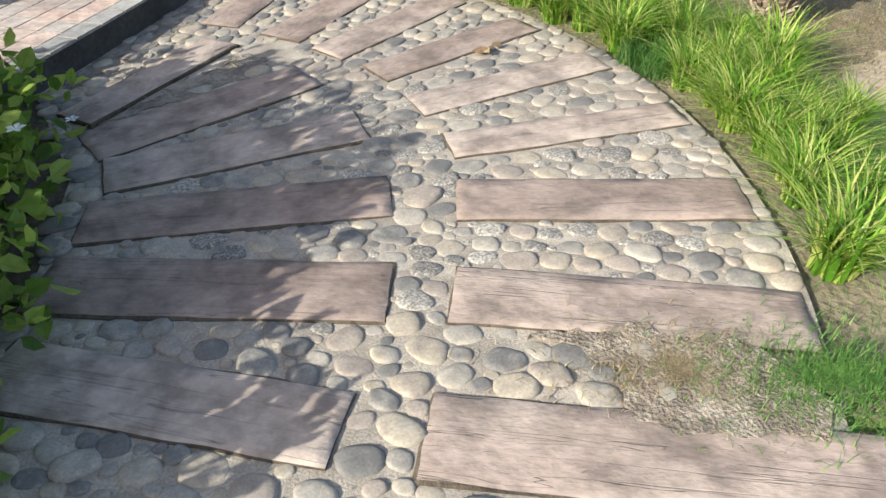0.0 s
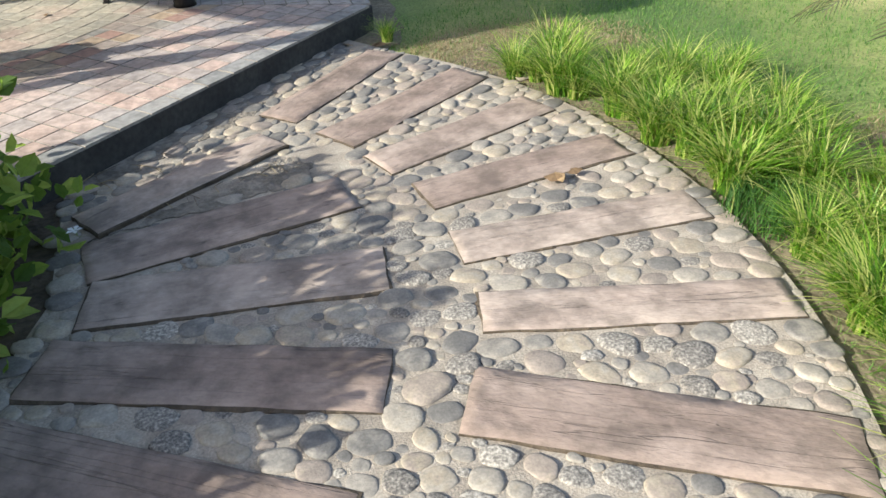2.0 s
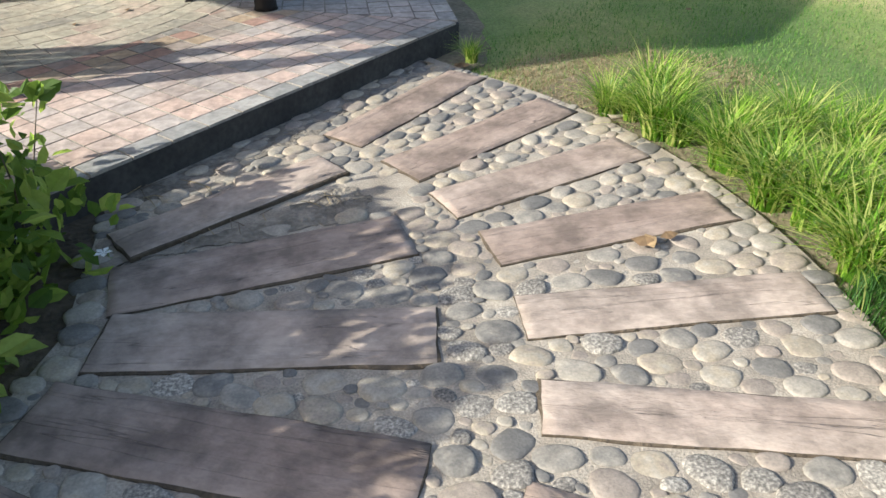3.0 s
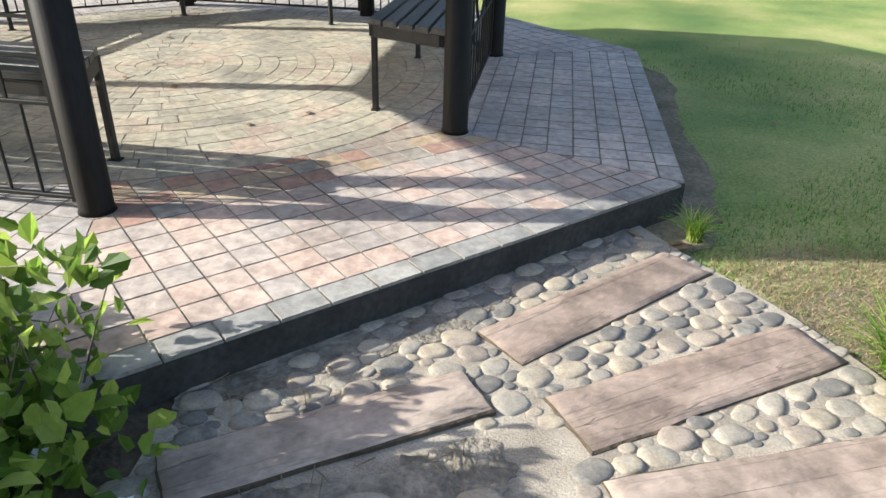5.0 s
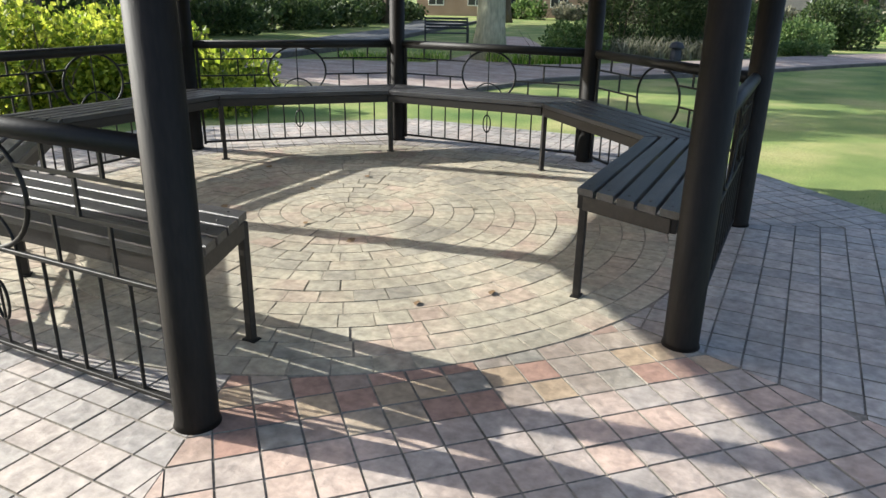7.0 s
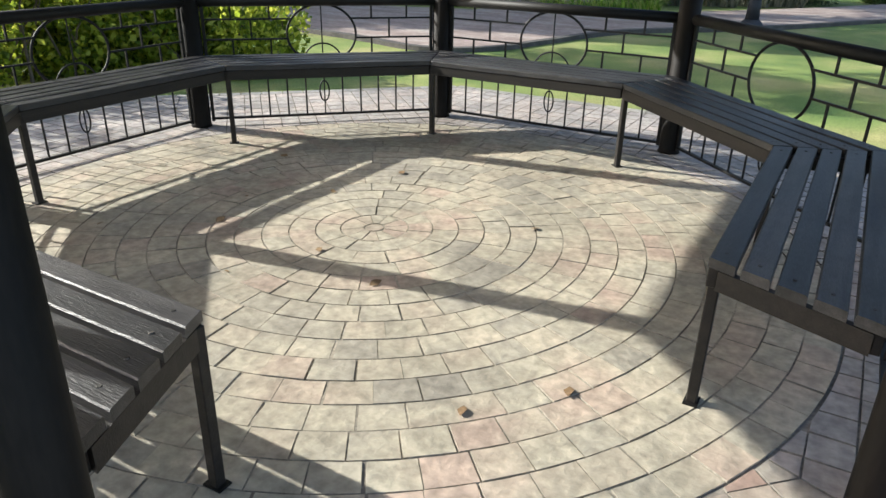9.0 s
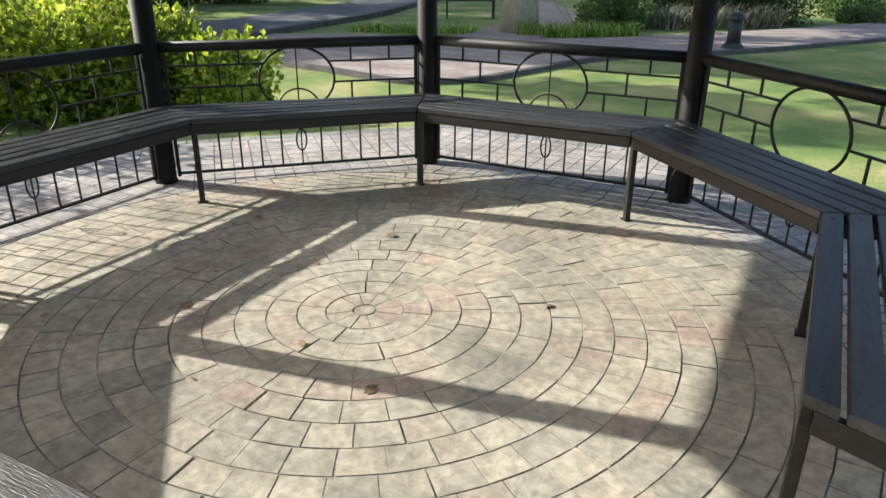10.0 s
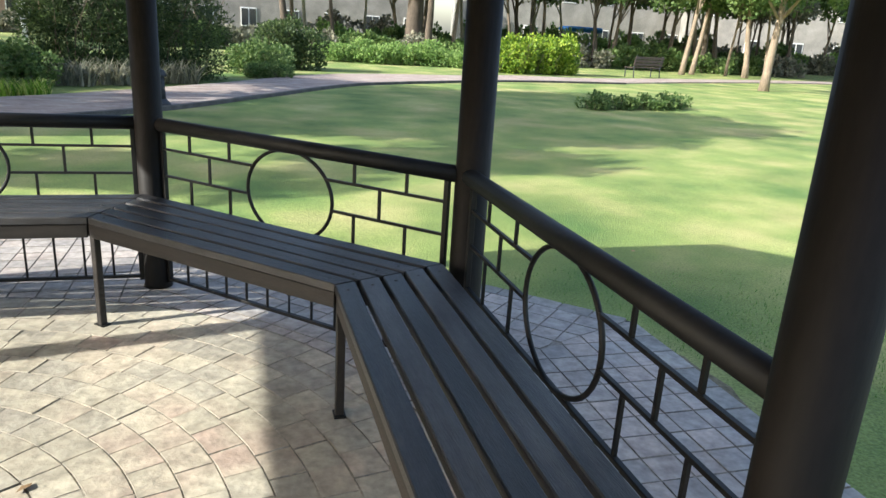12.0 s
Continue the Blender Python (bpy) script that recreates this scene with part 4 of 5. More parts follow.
def lumps(rng, n, ex, ey, h, z0=0.35):
    """Overlapping ellipsoids that fill a shrub."""
    out = []
    for _ in range(n):
        a, q = rng.uniform(0, 6.28), math.sqrt(rng.random())
        x, y = ex * q * math.cos(a), ey * q * math.sin(a)
        top = h * (1 - 0.35 * q * q) * rng.uniform(0.82, 1.08)
        rz = top * rng.uniform(0.28, 0.42)
        rx = min(ex, ey) * rng.uniform(0.35, 0.6)
        out.append((x, y, max(rz * 0.8, top - rz), rx, rx, rz))
        out.append((x * 0.9, y * 0.9, min(0.5 * h, rx) * 0.55, rx, rx, min(0.5 * h, rx) * 0.75))
    return out


def shrub(name, x, y, z, ex, ey, h, count, size, material, label, seed, n=14, core=True, slim=0.4, group="", turn=0):
    rng = random.Random(seed)
    ob = thing(name, pose(x, y, z, 0, 0, turn), label, "shrub", group)
    L = lumps(rng, n, ex, ey, h)
    leaves("foliage", L, count, size, material, ob, seed, slim=slim, inner=0.5)
    twigs(ob, max(8, n), (2 * ex, 2 * ey), h * 0.8, seed, 0.006 if h < 1 else 0.015)
    return ob


def flowering_hedge():
    rng = random.Random(5)
    for i, (x, y, ex, ey, h) in enumerate(((-0.66, 2.90, 0.42, 0.40, 0.70), (-0.72, 2.32, 0.48, 0.42, 0.74), (-0.86, 1.75, 0.48, 0.45, 0.74), (-1.12, 1.15, 0.5, 0.45, 0.76), (-1.47, 0.5, 0.5, 0.5, 0.74))):
        ob = thing("flowering_shrub", pose(x, y, -0.01), "leafy green shrub with small white flowers beside the path", "shrub", "shrubs along the path")
        L = lumps(rng, 15, ex, ey, h)
        leaves("foliage", L, 1500 if i == 0 else 2200, 0.068, M_LEAF, ob, 40 + i, slim=0.32, inner=0.25, oval=True)
        twigs(ob, 34, (1.25 * ex, 1.25 * ey), h * 0.8, 60 + i, 0.004)
        for j in range(16):
            lx, ly, lz, rx, ry, rz = rng.choice(L)
            a = rng.uniform(0, 6.28)
            c = Vector((lx + rx * math.cos(a) * 0.95, ly + ry * math.sin(a) * 0.95, lz + rz * rng.uniform(-0.2, 0.8)))
            bm = bmesh.new()
            for p in range(5):
                b = 2 * math.pi * p / 5
                v = [bm.verts.new(c), bm.verts.new(c + Vector((0.020 * math.cos(b - 0.5), 0.020 * math.sin(b - 0.5), 0.005))), bm.verts.new(c + Vector((0.030 * math.cos(b), 0.030 * math.sin(b), 0.004))), bm.verts.new(c + Vector((0.020 * math.cos(b + 0.5), 0.020 * math.sin(b + 0.5), 0.005)))]
                bm.faces.new(v)
            part("flower", bm, M_PETAL, ob, "small white blossom")


def earth_band():
    pts = [(PC.x + r * math.cos(radians(a)), PC.y + r * math.sin(radians(a))) for a in np.linspace(-45, 36, 30) for r in (PR - 0.01,)]
    out = []
    for a in np.linspace(36, -45, 60):
        r = PR + 0.52 + 0.10 * noise.noise(Vector((a * 0.15, 0, 4))) + 0.05 * noise.noise(Vector((a * 0.6, 3, 4)))
        out.append((PC.x + r * math.cos(radians(a)), PC.y + r * math.sin(radians(a))))
    sheet("earth_band", pts + out, GROUND + 0.006, M_EARTH, "brown earth with thin grass beside the path", "earth", 0.02)


earth_band()


def grass_tufts():
    protos = []
    for s in range(4):
        rng = np.random.default_rng(70 + s)
        n = 250
        a, q = rng.random(n) * 6.28, np.sqrt(rng.random(n)) * 0.05
        ob = blades("grass_tuft", np.stack([q * np.cos(a), q * np.sin(a), 0 * a], 1), 0.35, 0.21, 0.0054, M_BLADE, None, 80 + s, 0.85, 6)
        tagged(ob, "clump of long bright green grass edging the path", "grass clump", "grass clumps along the path")
        protos.append(ob)
    rng = random.Random(8)
    k = 0
    for a in np.linspace(-35, 27, 23):
        for row in range(3):
            if row and rng.random() < 0.22:
                continue
            r = PR + 0.12 + 0.21 * row + rng.uniform(-0.03, 0.05)
            b = radians(a + rng.uniform(-1.2, 1.2))
            x, y = PC.x + r * math.cos(b), PC.y + r * math.sin(b)
            if row == 2 and (a > 20 or a < -22):
                continue
            if math.hypot(x - 2.27, y - 2.22) < 0.2:
                continue
            if -33 < a < -27.5 or (row == 0 and rng.random() < 0.06):
                continue
            m = pose(x, y, GROUND, rng.uniform(-6, 6), rng.uniform(-6, 6), rng.uniform(0, 360)) @ Matrix.Scale(rng.uniform(0.7, 1.3), 4)
            if k < 4:
                protos[k].matrix_basis = m
            else:
                o = protos[k % 4].copy()
                scene.collection.objects.link(o)
                o.matrix_basis = m
            k += 1
    for x, y, s in ((1.40, 4.64, 0.62), (2.68, 3.2, 1.1), (2.83, 2.9, 1.0), (2.93, 3.35, 0.9), (2.68, 2.7, 1.0)):
        o = protos[k % 4].copy()
        scene.collection.objects.link(o)
        o.matrix_basis = pose(x, y, GROUND, 0, 0, 50 * k) @ Matrix.Scale(s, 4)
        k += 1


def fine_clump(x, y):
    rng = np.random.default_rng(31)
    n = 650
    a, q = rng.random(n) * 6.28, np.sqrt(rng.random(n)) * 0.17
    ob = blades("fine_grass_clump", np.stack([q * np.cos(a), q * np.sin(a), 0 * a], 1), 0.18, 0.10, 0.0026, M_FINE, None, 32, 0.6, 3)
    ob.matrix_basis = pose(x, y, GROUND)
    tagged(ob, "dense dark green clump of fine upright grass", "grass clump")


def palm(x, y):
    """A short trunk of ragged leaf bases, wider above, under a head of arching fronds."""
    rng = random.Random(77)
    ob = thing("palm", pose(x, y, GROUND), "short palm with a crusty pale brown trunk of old leaf bases", "palm")
    prof = ((0.0, 0.062), (0.10, 0.085), (0.24, 0.125), (0.40, 0.15), (0.56, 0.13))
    bm = bmesh.new()
    tube(bm, [(0, 0, z) for z, r in prof], [r for z, r in prof], 14)
    part("trunk", bm, M_BARK_DARK, ob, smooth=True)
    bm = bmesh.new()
    for i in range(420):
        z = 0.02 + 0.52 * i / 420
        r = np.interp(z, [p[0] for p in prof], [p[1] for p in prof])
        a = i * 2.4 + rng.uniform(-0.2, 0.2)
        m = pose(r * math.cos(a), r * math.sin(a), z, 0, 0, math.degrees(a)) @ pose(0, 0, 0, 0, rng.uniform(0, 75), rng.uniform(-40, 40))
        w, l, t = rng.uniform(0.005, 0.016), rng.uniform(0.01, 0.045), rng.uniform(0.002, 0.007)
        box(bm, -t, t, -w, w, -0.01, l, m=m)
    part("scaly_bark", bm, M_PALM, ob, "ragged pale stubs of cut leaves")["kind"] = "stuff"
    for i in range(16):
        a = i * 2.4 + rng.uniform(-0.2, 0.2)
        ln = rng.uniform(0.55, 0.75)
        up = rng.uniform(0.1, 0.5)
        bm = bmesh.new()
        pts = [Vector((math.cos(a) * (0.05 + ln * t), math.sin(a) * (0.05 + ln * t), 0.58 + ln * ((0.5 + up) * 1.6 * t - 1.15 * t * t))) for t in np.linspace(0, 1, 9)]
        tube(bm, pts, [0.006 - 0.0005 * k for k in range(9)], 5)
        side = Vector((-math.sin(a), math.cos(a), 0))
        for k in range(30):
            t = 0.15 + 0.85 * k / 30
            j = min(7, int(t * 8))
            p = pts[j].lerp(pts[j + 1], t * 8 - j)
            d = (pts[j + 1] - pts[j]).normalized()
            for sgn in (-1, 1):
                tip = p + (side * sgn * 0.8 + d * 0.6 + Vector((0, 0, -0.15))) * 0.13 * (1.15 - abs(t - 0.5))
                bm.faces.new([bm.verts.new(p - d * 0.004), bm.verts.new(p.lerp(tip, 0.5) + Vector((0, 0, 0.006))), bm.verts.new(tip), bm.verts.new(p + d * 0.004)])
        part("frond", bm, M_FROND, ob)


def litter():
    """Twigs and dry scraps on the dirt between the sleepers."""
    rng = random.Random(61)
    for i in range(26):
        x, y = (rng.uniform(-0.1, 0.62), 0)
        y = 2.89 + 0.32 * (x + 0.1) + rng.uniform(-0.02, 0.09)
        if i % 3 == 0:
            x, y = rng.uniform(-0.2, 0.2), rng.uniform(3.2, 3.45)
        a, l = rng.uniform(0, 6.28), rng.uniform(0.02, 0.075)
        d = Vector((math.cos(a), math.sin(a), 0)) * l
        n = Vector((-d.y, d.x, 0)) * rng.uniform(-0.25, 0.25)
        ob = part("dry_twig", tubed([-d, n + Vector((0, 0, 0.005)), d + Vector((0, 0, 0.003))], [0.002, 0.0017, 0.001], 5), M_DRY if i % 2 else M_TWIG, None)
        ob.matrix_basis = pose(x, y, 0.009)
        tagged(ob, "thin dry broken twig lying on loose dirt", "twig", "twigs on the path")


def short_grass():
    rng = np.random.default_rng(3)
    n = 170000
    x, y = rng.uniform(0.6, 6.9, n), rng.uniform(-0.3, 9.4, n)
    keep = (np.hypot(x - PC.x, y - PC.y) > PR + 0.02)
    ragged = 0.12 + 0.05 * np.sin(7 * x + 5 * y) + 0.05 * rng.normal(size=n)
    keep &= ~((x - CX < R_DECK * A8 + ragged) & (np.abs(y - CY) < R_DECK * 0.42 + 0.05) | (np.abs(x - CX) + np.abs(y - CY) < (R_DECK * A8 + ragged) * 1.414))
    keep &= rng.random(n) < np.clip((5.6 - np.hypot(x - 1.2, y - 3.6)) / 4.2, 0, 1)
    keep &= ~((x > 2.85) & (x < 4.2) & (y > 0.9) & (y < 2.3))
    g = np.stack([x, y, np.full(n, GROUND - 0.005)], 1)[keep]
    tagged(blades("lawn_grass", g, 0.036, 0.024, 0.0024, M_SHORT, None, 4, 0.4, 2), "short mown grass blades of the lawn", "grass", kind="stuff")
    n = 5200
    a, q = rng.random(n) * 6.28, np.abs(rng.normal(size=n)) * 0.6
    g = np.stack([1.05 + 0.24 * q * np.cos(a) + 0.1 * q * np.sin(a), 0.76 - 0.17 * q * np.cos(a) + 0.13 * q * np.sin(a), np.full(n, 0.004)], 1)
    tagged(blades("dry_grass", g[:1900], 0.03, 0.04, 0.002, M_DRY, None, 5, 0.9, 2), "matted dry grass grown over the path edge", "grass", kind="stuff")
    g2 = g[1900:] * np.array([1.15, 1.0, 1]) + np.array([0.16, -0.22, 0])
    tagged(blades("fresh_grass", g2, 0.045, 0.04, 0.002, M_SHORT, None, 6, 0.8, 2), "patch of short grass creeping over the path edge", "grass", kind="stuff")


def worn_grass():
    rng = np.random.default_rng(12)
    n = 9000
    a, q = rng.random(n) * 6.28, np.sqrt(rng.random(n)) * (1 + 0.15 * rng.normal(size=n))
    g = np.stack([2.1 + 0.75 * q * np.cos(a), 4.2 + 0.5 * q * np.sin(a), np.full(n, GROUND)], 1)
    h = np.stack([3.2 + 0.7 * q * np.cos(a + 1), 2.2 + 0.55 * q * np.sin(a + 1), np.full(n, GROUND)], 1)
    g = np.concatenate([g[np.hypot(g[:, 0] - PC.x, g[:, 1] - PC.y) > PR + 0.05], h])
    tagged(blades("dry_lawn_grass", g, 0.035, 0.04, 0.0026, M_DRY, None, 13, 0.8, 2), "thin worn dry grass on the lawn", "grass", kind="stuff")


def dead_leaves():
    me = bpy.data.meshes.new("fallen_leaf")
    me.from_pydata([(0, 0, 0.004), (0.03, 0.02, 0.012), (0.075, 0.0, 0.008), (0.03, -0.022, 0.003), (0.05, 0.014, 0.014), (0.05, -0.014, 0.004)], [], [(0, 1, 3), (1, 4, 5, 3), (4, 2, 5)])
    me.materials.append(M_DEADLEAF)
    rng = random.Random(4)
    spots = [(1.58, 2.69, 0.02), (1.64, 2.71, 0.02), (1.68, 2.68, 0.022), (1.28, 4.52, 0.0), (1.18, 4.56, 0.0), (1.34, 4.56, 0.0)]
    spots += [(rng.uniform(1.7, 4.5), rng.uniform(5.0, 9.5), GROUND + 0.012) for _ in range(26)]
    spots += [(CX + rng.uniform(-1.3, 1.3), CY + rng.uniform(-1.3, 1.5), DECK + 0.002) for _ in range(12)]
    for i, (x, y, z) in enumerate(spots):
        o = new("fallen_leaf", me)
        tagged(o, "small dry brown fallen leaf", "leaf", "fallen leaves")
        o.matrix_basis = pose(x, y, z, 0, 0, rng.uniform(0, 360)) @ Matrix.Scale(rng.uniform(0.35, 1.0) if i > 5 else rng.uniform(0.8, 1.3), 4)


def rock(x, y, z, s, seed, label="pale weathered rock on the lawn"):
    bm = bmesh.new()
    bmesh.ops.create_icosphere(bm, subdivisions=3, radius=1)
    for v in bm.verts:
        d = 1 + 0.5 * noise.noise(v.co * 1.3 + Vector((seed * 3, 0, 0))) + 0.3 * noise.noise(v.co * 3.5 + Vector((seed, 0, 0)))
        v.co = Vector((v.co.x * s[0] * d, v.co.y * s[1] * d, max(-0.02, v.co.z * s[2] * d)))
    ob = part("rock", bm, M_STONE, None, smooth=True)
    ob.matrix_basis = pose(x, y, z, 0, 0, seed * 40)
    tagged(ob, label, "rock")


# ---- far things ----
def tree(x, y, r, h, crown, count, size, bark, leaf, label, seed, lean=(0, 0), limbs=6, fork=0.5, slim=0.4):
    rng = random.Random(seed)
    ob = thing("tree", pose(x, y, GROUND - 0.02), label, "tree")
    bm = bmesh.new()
    pts, rad = [], []
    for i in range(9):
        t = i / 8
        pts.append((lean[0] * t + 0.06 * r * 8 * noise.noise(Vector((t * 3, seed, 0))), lean[1] * t + 0.06 * r * 8 * noise.noise(Vector((t * 3, seed, 9))), h * t))
        rad.append(r * ((1.28 if i == 0 else 1.0) - 0.55 * t))
    tube(bm, pts, rad, 14)
    for k in range(limbs):
        a = 6.28 * k / limbs + rng.uniform(-0.4, 0.4)
        b = pts[4 + k % 4]
        c = rng.choice(crown)
        end = Vector((c[0] + lean[0], c[1] + lean[1], c[2])) + Vector((rng.uniform(-0.3, 0.3) * c[3], rng.uniform(-0.3, 0.3) * c[4], 0))
        mid = (Vector(b) + end) / 2 + Vector((0, 0, 0.1 * h))
        tube(bm, [b, mid, end], [r * 0.4, r * 0.25, r * 0.06], 7)
    part("trunk", bm, bark, ob, smooth=True)
    leaves("crown", [(c[0] + lean[0], c[1] + lean[1], *c[2:]) for c in crown], count, size, leaf, ob, seed, slim=slim, inner=0.25)
    return ob


def crown_of(seed, n, rad, z0, z1, s0, s1):
    rng = random.Random(seed)
    out = []
    for _ in range(n):
        a, q = rng.uniform(0, 6.28), math.sqrt(rng.random()) * rad
        s = rng.uniform(s0, s1)
        out.append((q * math.cos(a), q * math.sin(a), rng.uniform(z0, z1), s, s, s * 0.7))
    return out


def iron_bench(x, y, turn):
    ob = thing("garden_bench", pose(x, y, -0.02, 0, 0, turn), "dark cast-iron garden bench with scrolled legs and slatted back", "bench")
    for s in (-0.6, 0.6):
        part("leg", tubed([(s, -0.24, 0), (s, -0.2, 0.2), (s, -0.22, 0.42)], 0.025, 6), M_IRON, ob)
        part("leg", tubed([(s, 0.26, 0), (s, 0.2, 0.22), (s, 0.22, 0.45), (s, 0.32, 0.85)], 0.025, 6), M_IRON, ob)
        part("armrest", tubed([(s, 0.26, 0.62), (s, 0.0, 0.66), (s, -0.24, 0.62), (s, -0.26, 0.5), (s, -0.22, 0.42)], 0.022, 6), M_IRON, ob)
    for i in range(5):
        part("seat_slat", boxed(-0.62, 0.62, -0.22 + i * 0.088, -0.15 + i * 0.088, 0.42, 0.445, bevel=0.004), M_IRON, ob)
    for i in range(4):
        part("back_slat", boxed(-0.62, 0.62, 0.22 + i * 0.026, 0.245 + i * 0.026, 0.53 + i * 0.085, 0.59 + i * 0.085, bevel=0.004), M_IRON, ob)


def slat_bench(x, y, turn):
    ob = thing("park_bench", pose(x, y, -0.03, 0, 0, turn), "park bench with dark brown slats on dark frames", "bench")
    for s in (-0.95, 0.95):
        part("leg", tubed([(s, -0.25, 0), (s, -0.25, 0.42), (s, 0.22, 0.42)], 0.03, 6), M_IRON, ob)
        part("leg", tubed([(s, 0.28, 0), (s, 0.24, 0.42), (s, 0.34, 1.0)], 0.03, 6), M_IRON, ob)
    for i in range(4):
        part("seat_slat", boxed(-1.05, 1.05, -0.25 + i * 0.125, -0.15 + i * 0.125, 0.44, 0.475, bevel=0.005), M_BROWNSLAT, ob)
    for i in range(3):
        part("back_slat", boxed(-1.05, 1.05, 0.27 + i * 0.03, 0.30 + i * 0.03, 0.55 + i * 0.15, 0.67 + i * 0.15, bevel=0.005), M_BROWNSLAT, ob)


def bollard(x, y):
    ob = thing("bollard_lamp", pose(x, y, -0.01), "dark cast bollard with flared base and domed cap beside the path", "bollard")
    part("base", tubed([(0, 0, 0), (0, 0, 0.05), (0, 0, 0.12)], [0.20, 0.19, 0.13], 16), M_IRON, ob, smooth=True)
    part("shaft", tubed([(0, 0, 0.12), (0, 0, 0.5)], [0.12, 0.10], 16), M_IRON, ob, smooth=True)
    part("cap", tubed([(0, 0, 0.5), (0, 0, 0.53), (0, 0, 0.6), (0, 0, 0.63)], [0.15, 0.15, 0.11, 0.03], 16), M_IRON, ob, smooth=True)


def white_post(x, y, h=3.0):
    ob = thing("lamp_post", pose(x, y, -0.02), "slim white painted lamp post on a small base", "lamp post")
    part("base", tubed([(0, 0, 0), (0, 0, 0.12)], [0.2, 0.14], 12), M_WHITE, ob)
    part("pole", tubed([(0, 0, 0.12), (0, 0, h)], [0.09, 0.07], 12), M_WHITE, ob, smooth=True)


def car(x, y, turn, paint, label):
    ob = thing("car", pose(x, y, -0.02, 0, 0, turn), label, "car")
    V, F = [], []
    prof = [(-2.1, 0.35), (-2.15, 0.75), (-1.9, 0.95), (-1.3, 1.0), (-0.75, 1.42), (0.75, 1.45), (1.45, 1.0), (2.0, 0.92), (2.15, 0.7), (2.1, 0.35)]
    for s in (-0.84, 0.84):
        for px, pz in prof:
            V.append((px, s * (0.85 if pz > 1.2 else 1), pz))
    n = len(prof)
    F = [tuple(range(n)), tuple(range(2 * n - 1, n - 1, -1))] + [(i, i + n, (i + 1) % n + n, (i + 1) % n) for i in range(n)]
    mesh_ob("body", V, F, paint, ob)
    for s in (-1, 1):
        V = [(-1.15, s * 0.83, 1.03), (-0.72, s * 0.735, 1.36), (0.68, s * 0.735, 1.38), (1.25, s * 0.83, 1.03)]
        mesh_ob("side_window", [(a, b + s * 0.012, c) for a, b, c in V], [(0, 1, 2, 3)], M_GLASS, ob)
        for px in (-1.3, 1.35):
            part("wheel", tubed([(px, s * 0.68, 0.32), (px, s * 0.87, 0.32)], 0.32, 16), M_RUBBER, ob)
    mesh_ob("rear_window", [(-1.27, -0.68, 1.06), (-1.27, 0.68, 1.06), (-0.80, 0.62, 1.42), (-0.80, -0.62, 1.42)], [(0, 1, 2, 3)], M_GLASS, ob)


def house(x, y, turn, w, d, h, paint, label, cols, floors):
    ob = thing("house", pose(x, y, -0.05, 0, 0, turn), label, "house")
    part("wall", boxed(-w / 2, w / 2, 0, d, 0, h), paint, ob)
    part("roof", boxed(-w / 2 - 0.3, w / 2 + 0.3, -0.3, d + 0.3, h + 0.003, h + 0.3, bevel=0.03), M_WALL, ob)
    for j in range(floors):
        for i in range(cols):
            cx, cz = -w / 2 + w * (i + 0.5) / cols, h * (j + 0.5) / floors
            win = part("window", boxed(cx - 0.65, cx + 0.65, -0.06, 0.1, cz - 0.75, cz + 0.75, bevel=0.01), M_WHITE, ob)
            for s in (-0.31, 0.31):
                part("pane", boxed(cx + s - 0.27, cx + s + 0.27, -0.075, 0.0, cz - 0.66, cz + 0.66), M_GLASS, win)


flowering_hedge()
# added back row, its heights set by how far shade reaches over the path
for i, (x, y, h) in enumerate(((-1.6, 2.95, 0.78), (-1.65, 2.32, 1.4), (-1.75, 1.75, 1.4), (-1.95, 1.1, 1.0), (-2.2, 0.4, 0.9), (-2.5, -0.4, 0.9))):
    shrub("hedge_shrub", x, y, -0.01, 0.5, 0.48, h, 3600, 0.07, M_LEAF, "dense leafy green shrub added behind the flowering shrubs to shade the path", 300 + i, 16, group="hedge beside the path")
grass_tufts()
short_grass()
worn_grass()
dead_leaves()
rock(2.06, 3.85, GROUND, (0.17, 0.1, 0.035), 1)
rock(2.50, 3.70, GROUND, (0.19, 0.11, 0.035), 2)
palm(3.1, 2.29)
fine_clump(2.27, 2.22)
litter()

# golden hedge and dark plants beyond the pavilion
# the last three, mostly out of view, are added tall to shade the deck
for i, (x, y, ex, ey, h) in enumerate(((-6.25, 9.5, 0.72, 0.6, 1.1), (-7.1, 9.2, 0.8, 0.7, 1.28), (-8.0, 8.9, 0.8, 0.7, 1.3), (-9.0, 8.4, 0.8, 0.7, 1.3), (-9.8, 7.6, 0.8, 0.7, 1.3), (-7.4, 8.0, 0.75, 0.7, 1.45), (-7.5, 6.9, 0.8, 0.7, 1.75), (-7.6, 5.9, 0.8, 0.7, 1.8))):
    shrub("golden_shrub", x, y, GROUND, ex, ey, h, 6500, 0.075, M_LEAF_GOLD, "bushy shrub with golden-green sunlit leaves beyond the railing", 20 + i, 16, group="golden hedge")

